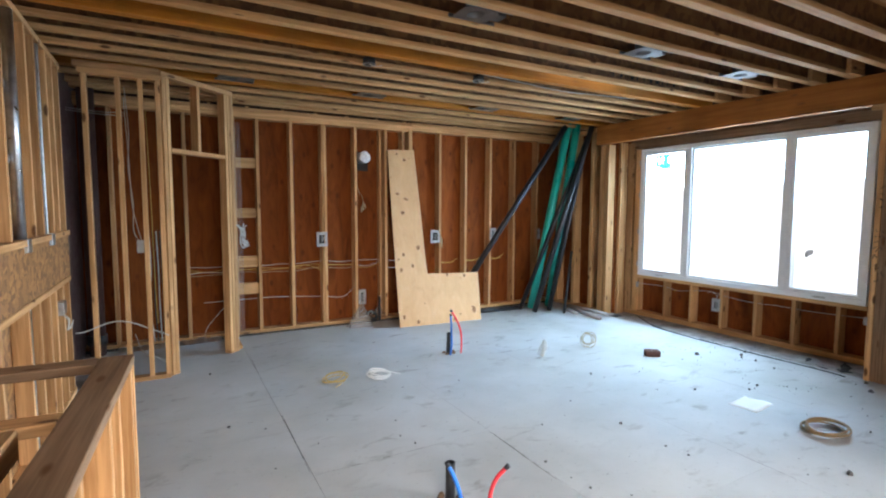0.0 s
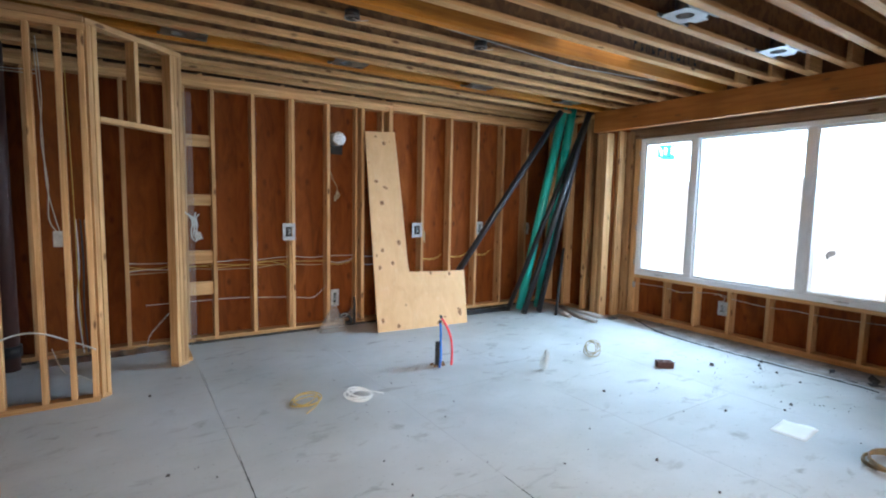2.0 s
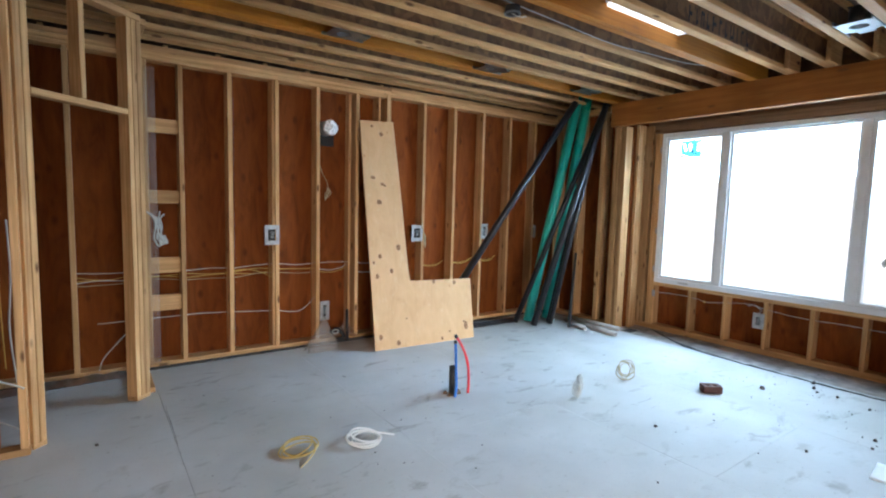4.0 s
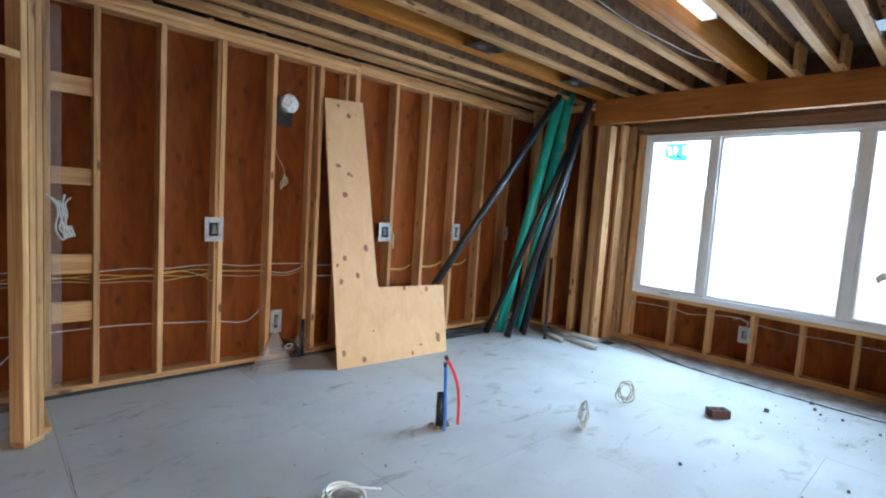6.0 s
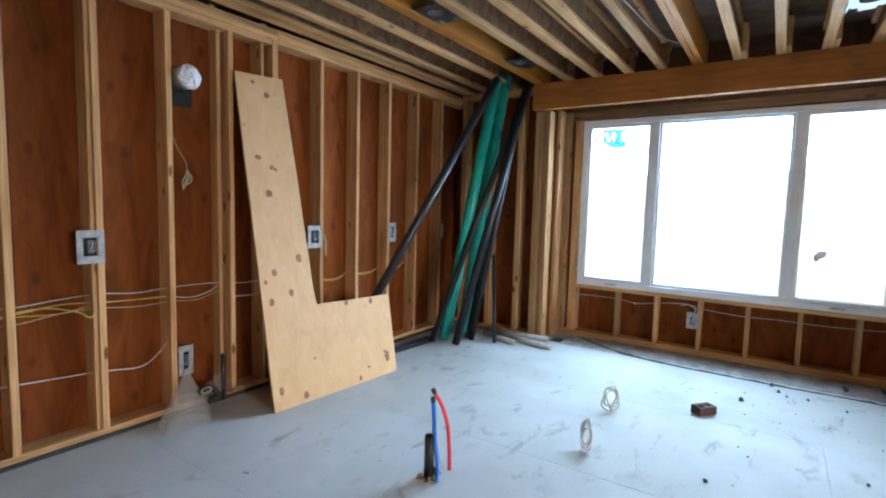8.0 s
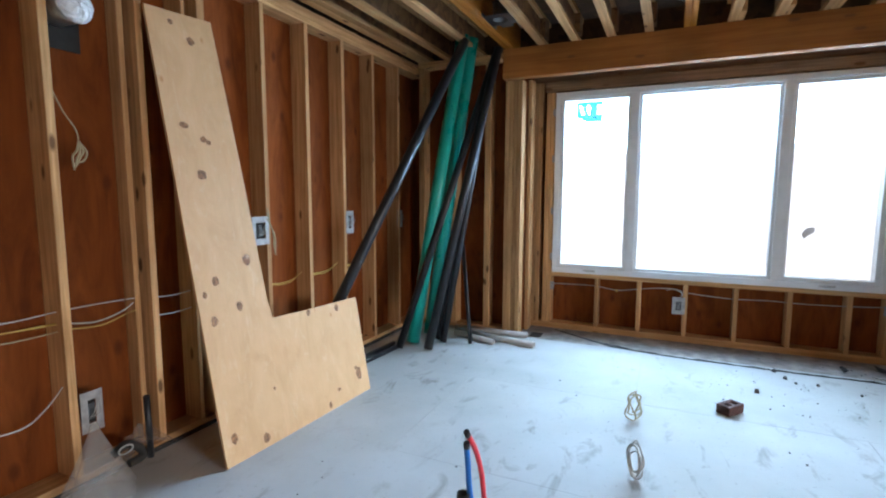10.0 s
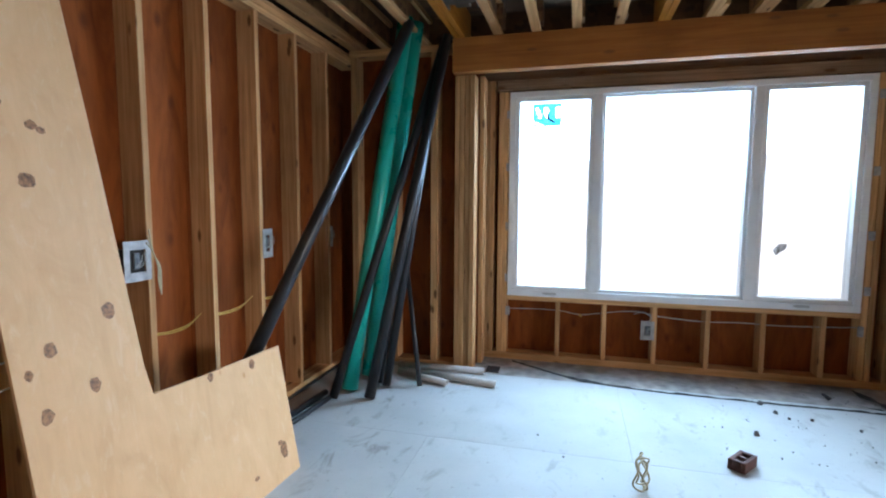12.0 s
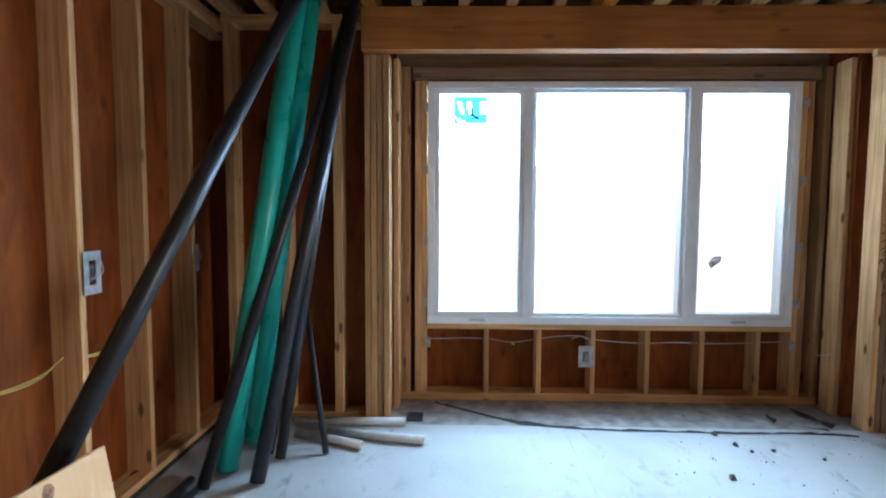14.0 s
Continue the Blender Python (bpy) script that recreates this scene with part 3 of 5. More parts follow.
part("sheathing_panel", boxed(0, 0.014, 0, 3.23, 0, 0.62), SHEATH, wall_e, m=pose(BB, 2.635, 2.41))
part("sheathing_panel", boxed(0, 0.014, 0, 0.245, 0, 1.808), SHEATH, wall_e, m=pose(BB, 2.635, 0.601))
part("sheathing_panel", boxed(0, 0.014, 0, 0.245, 0, 1.808), SHEATH, wall_e, m=pose(BB, 5.625, 0.601))
# plain wall that carries on behind the walker
for y in [2.2 - 0.406 * k for k in range(12)]:
    if not -1.85 < y < 0.05:
        stick("stud", EX, EB - 0.001, y - 0.019, y + 0.019, 0.041, 2.70, wall_e)
stick("bottom_plate", EX + 0.01, EB, -2.8, 2.51, 0, 0.04, wall_e)
part("sheathing_panel", boxed(0, 0.014, 0, 2.583, -1.4, 1.6), SHEATH, wall_e, m=pose(EB, 0.05, 1.4))
part("sheathing_panel", boxed(0, 0.014, 0, 1.2, -1.4, 1.6), SHEATH, wall_e, m=pose(EB, -3.0, 1.4))
part("sheathing_panel", boxed(0, 0.014, 0, 1.85, 0, 0.5), SHEATH, wall_e, m=pose(EB, -1.8, 0))
part("sheathing_panel", boxed(0, 0.014, 0, 1.85, 0, 0.7), SHEATH, wall_e, m=pose(EB, -1.8, 2.3))

# ---- south and far west walls, which close the place ----
wall_s = thing("wall_south", "plain sheathed wall with a wide window opening", "wall", kind="structure")
for x0, x1, z0, z1 in ((-3.2, -0.5, 0, 3.0), (2.3, 5.97, 0, 3.0), (-0.5, 2.3, 0, 0.9), (-0.5, 2.3, 2.5, 3.0)):
    part("sheathing_panel", boxed(0, x1 - x0, 0, 0.014, 0, z1 - z0), SHEATH, wall_s, m=pose(x0, -3.0, z0))
tagged(linked("wall_far_west", boxed(0, 0.014, 0, 10.2, 0, 3.0), SHEATH, m=pose(-3.2, -3.0, 0)), "plain sheathed wall behind the stair side", "wall", kind="structure")

# ---- beam over the bay ----
beam = thing("ceiling_beam", "heavy orange-brown engineered beam across the bay opening", "beam", kind="structure")
stick("beam_ply", 5.71, 5.752, -2.9, 6.03, 2.487, 2.757, beam, GLULAM)
stick("beam_ply", 5.754, 5.80, -2.9, 6.03, 2.487, 2.757, beam, GLULAM)

# ---- ceiling: joists and deck in one mesh ----
cb = bmesh.new()
JOISTS = [4.45 - 0.305 * k for k in range(1, 24)] + [4.755, 5.06, 5.365, 5.665, 6.30, 6.66, 6.88, 6.955]
for y in JOISTS:
    box(cb, -3.15, 5.93, y - 0.034, y + 0.034, 2.76, 2.798, bevel=0.003, slot=0)
    box(cb, -3.15, 5.93, y - 0.034, y + 0.034, 2.962, 3.0, slot=0)
    box(cb, -3.15, 5.93, y - 0.005, y + 0.005, 2.798, 2.962, slot=1)
for y in (4.145, 3.84, 3.535, 3.23, 2.925):
    box(cb, 5.50, 5.76, y - 0.072, y - 0.0345, 2.761, 2.99, bevel=0.003, slot=0)
for y in (4.755, 5.06, 5.365, 5.665):
    box(cb, 5.62, 5.76, y - 0.055, y - 0.006, 2.80, 2.96, slot=1)
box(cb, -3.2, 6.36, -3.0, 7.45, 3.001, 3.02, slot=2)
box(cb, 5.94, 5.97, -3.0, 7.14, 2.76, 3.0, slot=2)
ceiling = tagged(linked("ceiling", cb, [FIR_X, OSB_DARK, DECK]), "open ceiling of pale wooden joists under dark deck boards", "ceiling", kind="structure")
for y0, y1 in ((4.405, 4.449), (4.451, 4.495), (5.925, 5.969), (5.971, 6.015)):
    ob = stick("ceiling_beam", -3.15, 5.93, y0, y1, 2.757, 2.999, None, LVL)
    tagged(ob, "orange laminated beam running between the ceiling joists", "beam", "laminated ceiling beams", "structure")

# ---- floor ----
floor = tagged(linked("floor", boxed(-3.2, 6.34, -3.0, 7.14, -0.25, -0.019), DARK), "grey subfloor of butted sheets with smears and crumbs", "floor", kind="structure")

# ---- bay window ----
win = thing("window_1", "white vinyl three-part window with blown-out daylight", "window", kind="structure")
FX0, FX1 = 6.185, 6.325
stick("window_frame", FX0, FX1, 2.878, 5.618, 0.598, 0.655, win, VINYL)
stick("window_frame", FX0, FX1, 2.878, 5.618, 2.362, 2.412, win, VINYL)
stick("window_frame", FX0, FX1, 2.878, 2.932, 0.656, 2.361, win, VINYL)
stick("window_frame", FX0, FX1, 5.565, 5.618, 0.656, 2.361, win, VINYL)
stick("mullion", FX0 + 0.004, FX1, 4.83, 4.90, 0.656, 2.361, win, VINYL)
stick("mullion", FX0 + 0.004, FX1, 3.62, 3.69, 0.656, 2.361, win, VINYL)
for y0, y1, sash in ((4.901, 5.564, 1), (3.691, 4.829, 0), (2.933, 3.619, 1)):
    s, x = (0.034 if sash else 0.026), FX0 + (0.012 if sash else 0.03)
    g = part("sash", boxed(x, FX1 - 0.02, y0, y1, 0.657, 0.657 + s, bevel=0.004), VINYL, win)
    box_bm = bmesh.new()
    for a in ((y0, y1, 2.36 - s, 2.36), (y0, y0 + s, 0.658 + s, 2.359 - s), (y1 - s, y1, 0.658 + s, 2.359 - s)):
        box(box_bm, x, FX1 - 0.02, a[0], a[1], a[2], a[3], bevel=0.004)
    part("sash", box_bm, VINYL, win)
    pane = part("pane", boxed(6.262, 6.268, y0 + s, y1 - s, 0.657 + s, 2.36 - s), GLASS, win)
    pane.visible_shadow = False
    if sash:
        hb = boxed(FX0 - 0.016, FX0 + 0.0, (y0 + y1) / 2 - 0.05, (y0 + y1) / 2 + 0.05, 0.622, 0.64, bevel=0.004)
        box(hb, FX0 - 0.026, FX0 - 0.012, (y0 + y1) / 2 - 0.02, (y0 + y1) / 2 + 0.07, 0.628, 0.638, bevel=0.003)
        part("crank_handle", hb, CONDUIT, win, "folded grey crank handle")
for y, zs in ((5.622, (2.22, 1.76, 1.23, 0.76)), (2.845, (2.26, 1.69, 1.20, 0.77))):
    for z in zs:
        part("clip", boxed(BX - 0.012, BX - 0.002, y - 0.022, y + 0.022, z - 0.035, z + 0.035, bevel=0.002), PLATE, win)

# ---- plywood offcut leaning on the north wall ----
PA, PB = Vector((2.77, 6.50, 0.004)), Vector((3.987, 6.434, 0.004))
pu = (PB - PA).normalized()
pv = Vector((0.0, 0.475, 2.38))
pv = (pv - pv.dot(pu) * pu).normalized()
pw = pv.cross(pu)
PLYM = Matrix((pu, pw, pv)).transposed().to_4x4()
PLYM.translation = PA
offcut = thing("plywood_offcut", "pale knotty L-shaped plywood offcut leaning against the open studs", "plywood", m=PLYM)
OUTLINE = [(0, 0), (1.219, -0.012), (1.232, 0.665), (0.74, 0.674), (0.455, 0.684), (0.44, 0.80), (0.418, 1.6), (0.388, 2.405), (0.0, 2.385)]
pbm = bmesh.new()
front = [pbm.verts.new((u, 0, v)) for u, v in OUTLINE]
back = [pbm.verts.new((u, 0.016, v)) for u, v in OUTLINE]
pbm.faces.new(front)
pbm.faces.new(back[::-1])
for i in range(len(OUTLINE)):
    j = (i + 1) % len(OUTLINE)
    pbm.faces.new((front[j], front[i], back[i], back[j]))
bmesh.ops.recalc_face_normals(pbm, faces=pbm.faces)
bmesh.ops.bevel(pbm, geom=list(pbm.edges), offset=0.0015, segments=1, affect="EDGES")
part("sheet", pbm, PLY, offcut)
krng = random.Random(5)


def knot(u, v, r, tall):
    bm = bmesh.new()
    n = 12
    ring = [bm.verts.new((r * (1 + krng.uniform(-0.18, 0.18)) * math.cos(k * math.tau / n), 0, tall * r * (1 + krng.uniform(-0.18, 0.18)) * math.sin(k * math.tau / n))) for k in range(n)]
    mid = bm.verts.new((0, -0.0012, 0))
    for k in range(n):
        bm.faces.new((mid, ring[(k + 1) % n], ring[k]))
    bmesh.ops.recalc_face_normals(bm, faces=bm.faces)
    part("knot", bm, KNOT, offcut, m=pose(u, -0.0006, v))


for u, v, r, tall in ((0.068, 0.13, 0.015, 1.5), (0.267, 0.048, 0.019, 1.2), (1.121, 0.14, 0.022, 1.7), (0.075, 0.747, 0.017, 1.2), (0.242, 0.797, 0.017, 1.2),
                      (0.122, 0.953, 0.017, 1.2), (0.34, 1.042, 0.020, 1.2), (0.156, 1.52, 0.022, 0.9), (0.102, 1.78, 0.021, 0.7), (0.205, 1.715, 0.017, 0.8),
                      (0.232, 2.255, 0.018, 1.0), (0.13, 2.331, 0.012, 1.0), (0.741, 0.655, 0.014, 1.2), (1.008, 0.632, 0.016, 1.3), (0.047, 0.891, 0.010, 1.4),
                      (0.797, 0.035, 0.012, 1.4), (0.377, 0.29, 0.008, 1.0), (0.232, 1.70, 0.013, 0.8), (1.10, 0.185, 0.012, 1.0), (0.90, 0.10, 0.014, 0.6)):
    knot(u, v, r * 1.25, tall)

# ---- pipes stacked in the corner ----


def leaning(name, label, a, b, outer, mat, group, coupling=()):
    a, b = Vector(a), Vector(b)
    d = b - a
    t = thing(name, label, "pipe", group, m=Matrix.Translation(a))
    part("tube", hollow(bmesh.new(), (0, 0, 0), d, outer, outer * 0.86), mat, t)
    for c in coupling:
        p = d * c
        part("coupling", hollow(bmesh.new(), p - d.normalized() * 0.05, p + d.normalized() * 0.05, outer * 1.13, outer * 0.9), mat, t)
    return t


leaning("drain_pipe", "tall teal plastic pipe leaning in the room corner", (5.06, 6.655, 0.025), (5.455, 6.335, 2.85), 0.060, TEAL, "teal pipes")
leaning("drain_pipe", "tall teal plastic pipe leaning behind another in the corner", (5.40, 6.65, 0.025), (5.578, 6.292, 2.85), 0.060, TEAL, "teal pipes")
leaning("black_pipe", "long black plastic pipe slanting from behind the plywood to the corner", (3.656, 6.842, 0.02), (5.323, 6.264, 2.76), 0.041, BLACK, "black pipes")
leaning("black_pipe", "long black plastic pipe leaning in the corner", (4.956, 6.449, 0.012), (5.632, 6.05, 2.75), 0.04, BLACK, "black pipes")
leaning("black_pipe", "black plastic pipe crossing in front of the teal pipes", (4.885, 6.705, 0.012), (5.645, 6.085, 2.70), 0.033, BLACK, "black pipes")
leaning("black_pipe", "black plastic pipe standing behind the others", (5.22, 6.42, 0.012), (5.60, 6.10, 2.6), 0.032, BLACK, "black pipes")
leaning("black_pipe", "short black plastic pipe standing by the wall", (5.27, 6.50, 0.012), (5.45, 6.30, 1.5), 0.024, BLACK, "black pipes")
leaning("thin_rod", "thin dark rod propped against the stacked pipes", (5.29, 6.17, 0.006), (5.62, 6.39, 0.90), 0.019, BLACK, "black pipes")
for a, b, r in (((5.70, 6.49), (5.715, 5.74), 0.027), ((5.52, 6.42), (5.36, 5.97), 0.026), ((5.55, 6.25), (5.435, 5.60), 0.027)):
    mid = Vector(((a[0] + b[0]) / 2, (a[1] + b[1]) / 2, 0))
    rod = thing("conduit_offcut", "grey plastic conduit offcut lying on the floor", "pipe", "floor conduits", m=Matrix.Translation(mid))
    part("tube", hollow(bmesh.new(), (a[0] - mid.x, a[1] - mid.y, r), (b[0] - mid.x, b[1] - mid.y, r), r, r * 0.8, 14), CONDUIT, rod)
for a, b, r in (((3.75, 6.86), (4.95, 6.80), 0.022), ((4.05, 6.78), (4.9, 6.72), 0.018)):
    rod = thing("conduit_offcut", "dark dusty conduit lying along the base of the wall", "pipe", "floor conduits", m=pose(a[0], a[1], 0))
    part("tube", hollow(bmesh.new(), (0, 0, r), (b[0] - a[0], b[1] - a[1], r), r, r * 0.8, 14), BLACK, rod)

strip_ob = thing("metal_strip", "crumpled grey metal strip lying along the pantry wall base", "metal strip", m=pose(-0.34, 6.84, 0))
srng = random.Random(9)
sb = bmesh.new()
edge_a, edge_b = [], []
for k in range(22):
    f = k / 21
    edge_a.append(sb.verts.new((1.02 * f, 0.07 * f + srng.uniform(-0.006, 0.006), 0.004)))
    edge_b.append(sb.verts.new((1.02 * f, 0.065 + 0.07 * f, 0.045 + srng.uniform(-0.012, 0.012))))
for k in range(21):
    sb.faces.new((edge_a[k], edge_a[k + 1], edge_b[k + 1], edge_b[k]))
so = part("strip", sb, STEEL, strip_ob)
so.modifiers.new("thickness", "SOLIDIFY").thickness = 0.002

# ---- electrical boxes with white covers ----


def outlet(m, label, tall=0.17, wide=0.105):
    t = thing("outlet_box", label, "outlet", "electrical boxes", m=m)
    w, h = wide / 2, tall / 2
    bm = bmesh.new()
    for a in ((-w, w, -h, -h + 0.042), (-w, w, h - 0.042, h), (-w, -w + 0.032, -h + 0.042, h - 0.042), (w - 0.032, w, -h + 0.042, h - 0.042)):
        box(bm, a[0], a[1], -0.004, 0.0, a[2], a[3], bevel=0.001)
    part("flange", bm, PLATE, t)
    b2 = bmesh.new()
    box(b2, -w + 0.03, w - 0.03, 0.008, 0.06, -h + 0.04, h - 0.04)
    part("box", b2, DARK, t)
    b3 = bmesh.new()
    box(b3, -0.017, 0.017, 0.0, 0.02, -0.038, 0.038, bevel=0.003)
    box(b3, -0.007, 0.009, -0.006, 0.0, -0.012, 0.016, bevel=0.002)
    part("device", b3, DULL, t, "dull grey wired device")
    b4 = bmesh.new()
    for k in (-1, 0, 1):
        tube_into(b4, curve_points([(k * 0.012, -0.002, -0.03), (k * 0.018 + 0.01, -0.03, 0.0), (k * 0.01 + 0.02, -0.02, 0.04 + 0.01 * k)], 5), 0.0016, 5)
    part("wire", b4, CABLE_WHITE, t)
    return t


outlet(pose(1.898, 6.996, 1.155), "white-flanged electrical box nailed to a stud", 0.19, 0.14)
outlet(pose(3.55, 6.996, 1.152), "white-flanged electrical box with loose wires on a stud", 0.19, 0.15)
outlet(pose(4.567, 7.0, 1.16), "white-flanged electrical box on a far stud", 0.19, 0.105)
outlet(pose(5.46, 7.02, 1.15), "white-flanged electrical box in the dark corner bay", 0.17, 0.10)
outlet(pose(2.432, 6.996, 0.36), "low white-flanged electrical box beside a plastic bag", 0.2, 0.10)
outlet(pose(6.192, 4.408, 0.352, 0, 0, -90), "electrical box under the bay window", 0.165, 0.11)

tail = thing("wire_tail", "tan twisted wire tails hanging from an electrical box", "cable", "loose cables", m=pose(3.62, 6.965, 1.1))
for k in range(3):
    part("strand", tube_into(bmesh.new(), curve_points([(-0.035 + 0.01 * k, 0.015, 0.14 + 0.03 * k), (-0.01, 0, 0.09), (0.01 + 0.006 * k, -0.005, 0.02), (0.005 + 0.008 * k, -0.01, -0.05), (0.025, -0.005, -0.12 + 0.01 * k)], 5), 0.0032, 5), CABLE_TAN, tail)

# ---- exhaust duct through the north wall ----
duct = thing("exhaust_duct", "round foil-wrapped duct end in a square hole in the sheathing", "duct", m=pose(2.48, 7.0, 2.22))
bm = boxed(-0.10, 0.10, 0.132, 0.1385, -0.16, 0.09)
part("cutout", bm, DARK, duct)
bm = hollow(bmesh.new(), (0, 0.13, 0.01), (0, -0.02, 0.01), 0.072, 0.066, 24)
part("sleeve", bm, STEEL, duct)
bm = bmesh.new()
crng = random.Random(3)
rows = []
for j in range(7):
    a = j / 6 * math.pi / 2
    r, dy = 0.076 * math.cos(a) + 0.002, -0.02 - 0.035 * math.sin(a)
    rows.append([bm.verts.new((r * math.cos(k * math.tau / 20) * crng.uniform(0.93, 1.05), dy + crng.uniform(-0.006, 0.006), 0.01 + r * math.sin(k * math.tau / 20) * crng.uniform(0.93, 1.05))) for k in range(20)])
for p, q in zip(rows, rows[1:]):
    for k in range(20):
        bm.faces.new((p[k], p[(k + 1) % 20], q[(k + 1) % 20], q[k]))
bm.faces.new(rows[-1])
bmesh.ops.recalc_face_normals(bm, faces=bm.faces)
part("cap", bm, plain("white_foil", (0.82, 0.83, 0.85), 0.35, 0.3, spread=0.1, scale=40), duct, "crumpled white foil cap")
bm = tube_into(bmesh.new(), curve_points([(2.385, 7.03, 1.86), (2.41, 7.0, 1.76), (2.45, 6.985, 1.68), (2.455, 6.98, 1.62)]), 0.003, 6)
for k in range(4):
    tube_into(bm, curve_points([(2.455, 6.98, 1.63), (2.44 + 0.012 * k, 6.975 - 0.004 * k, 1.585), (2.425 + 0.016 * k, 6.98, 1.56 - 0.012 * (k % 2)), (2.43 + 0.006 * k, 6.982, 1.50 + 0.012 * k)], 5), 0.0042, 6)
tagged(linked("cable_tail", bm, CABLE_TAN), "knotted tan cable tail hanging from a stud bay", "cable", "loose cables")

# ---- cables through the studs ----


def cable(label, knots, mat, r=0.0036, group="wall cables"):
    return tagged(linked("cable", tube_into(bmesh.new(), curve_points(knots, 6), r, 6), mat), label, "cable", group)


def run(x0, x1, z, y, sag, seed, mat, label, r=0.0031):
    rng = random.Random(seed)
    pts, x = [], x0
    while x < x1:
        pts.append((x, y + rng.uniform(-0.01, 0.01), z + rng.uniform(-sag, sag)))
        x += 0.2
    pts.append((x1, y, z + rng.uniform(-sag, sag)))
    return cable(label, pts, mat, r)


run(0.36, 2.72, 0.858, 7.055, 0.012, 1, CABLE_WHITE, "white cable drawn level through the studs")
run(0.36, 2.36, 0.815, 7.05, 0.018, 2, CABLE_YELLOW, "yellow cable drawn level through the studs")
run(0.36, 2.36, 0.795, 7.06, 0.02, 3, CABLE_YELLOW, "yellow cable sagging between the studs")
run(0.36, 2.36, 0.772, 7.045, 0.016, 4, CABLE_TAN, "tan cable sagging between the studs")
cable("yellow cable drooping in front of a stud", [(1.53, 7.03, 0.82), (1.68, 7.02, 0.83), (1.82, 6.99, 0.79), (1.88, 6.985, 0.75), (1.915, 6.99, 0.79)], CABLE_YELLOW)
cable("white cable running low through the studs to an outlet", [(0.5, 7.05, 0.44), (1.0, 7.05, 0.445), (1.3, 7.045, 0.447), (1.7, 7.05, 0.42), (1.95, 7.05, 0.40), (2.16, 7.04, 0.375), (2.26, 7.03, 0.43), (2.36, 7.05, 0.52)], CABLE_WHITE)
cable("white cable rising to the duct bay", [(2.36, 7.05, 0.80), (2.5, 7.04, 0.775), (2.62, 7.03, 0.80), (2.70, 7.05, 0.83)], CABLE_WHITE)
cable("tan cable end poking up in the duct bay", [(2.36, 7.05, 0.77), (2.52, 7.03, 0.755), (2.64, 7.01, 0.79), (2.68, 7.0, 0.80)], CABLE_YELLOW)
for x0, z in ((2.80, 0.84), (2.80, 0.74)):
    cable("pale cable in the bay behind the plywood", [(x0, 7.05, z), (x0 + 0.12, 7.04, z - 0.01), (x0 + 0.3, 7.05, z)], CABLE_WHITE)
for x0, x1, z in ((3.65, 3.93, 0.775), (4.065, 4.37, 0.79), (4.51, 4.75, 0.80)):
    cable("yellow cable curving out between the studs", [(x0, 7.05, z), (x0 + 0.1, 7.03, z - 0.012), ((x0 + x1) / 2 + 0.06, 7.0, z + 0.005), (x1, 6.985, z + 0.05)], CABLE_YELLOW)
    cable("yellow cable curving out between the studs", [(x0, 7.06, z - 0.01), (x0 + 0.12, 7.04, z - 0.025), ((x0 + x1) / 2 + 0.06, 7.01, z - 0.01), (x1 - 0.02, 6.99, z + 0.04)], CABLE_YELLOW, 0.004)
cable("white cable stapled along the bay sill studs", [(6.230, 5.60, 0.47), (6.227, 5.3, 0.478), (6.229, 5.12, 0.47), (6.220, 4.97, 0.45), (6.225, 4.80, 0.472), (6.220, 4.62, 0.50), (6.215, 4.46, 0.505), (6.220, 4.32, 0.475), (6.225, 4.0, 0.452), (6.227, 3.7, 0.46), (6.225, 3.4, 0.455), (6.227, 3.0, 0.47), (6.230, 2.88, 0.478)], CABLE_WHITE, 0.0034)
cable("white cable looped above the bay outlet", [(6.19, 4.52, 0.49), (6.17, 4.46, 0.515), (6.165, 4.42, 0.50), (6.17, 4.38, 0.47), (6.175, 4.40, 0.44)], CABLE_WHITE, 0.0036)
tagged(linked("wire_nut", tube_into(bmesh.new(), [(6.18, 4.975, 0.46), (6.165, 4.968, 0.455), (6.15, 4.96, 0.45)], [0.009, 0.011, 0.006], 8), CABLE_YELLOW), "small pale wire connector on the bay cable", "connector")
cable("white cable end poking out of the bay cheek", [(6.15, 2.715, 0.40), (6.08, 2.72, 0.41), (5.99, 2.725, 0.45)], CABLE_WHITE)
for y in (5.612, 2.87):
    t = thing("junction_clip", "small white junction clip on the window trimmer", "clip", "junction clips", m=pose(6.19, y, 0.455))
    part("body", boxed(-0.014, 0.01, -0.018, 0.018, -0.04, 0.04, bevel=0.004), PLATE, t)
    part("lid", boxed(-0.019, -0.0145, -0.014, 0.014, -0.034, 0.034, bevel=0.002), PLATE, t)
cable("white cable crossing the pantry doorway", [(0.50, 7.0, 0.06), (0.53, 6.98, 0.16), (0.60, 6.97, 0.25), (0.70, 6.98, 0.36), (0.80, 7.02, 0.45)], CABLE_WHITE)
cable("pale cables behind the pantry doorway", [(0.36, 7.05, 0.78), (0.5, 7.03, 0.80), (0.7, 7.03, 0.79), (0.87, 7.05, 0.80)], CABLE_WHITE)
cable("white cable draped through the pantry studs", [(-0.54, 5.73, 0.50), (-0.47, 5.73, 0.505), (-0.30, 5.75, 0.56), (-0.165, 5.735, 0.555), (-0.02, 5.76, 0.48), (0.1, 5.75, 0.42), (0.14, 5.735, 0.40)], CABLE_WHITE, 0.006)
cable("white cable hanging down a pantry stud", [(-0.12, 5.80, 2.58), (-0.10, 5.79, 2.2), (-0.115, 5.80, 1.9), (-0.09, 5.79, 1.6), (-0.095, 5.80, 1.35), (-0.05, 5.80, 1.25)], CABLE_WHITE)
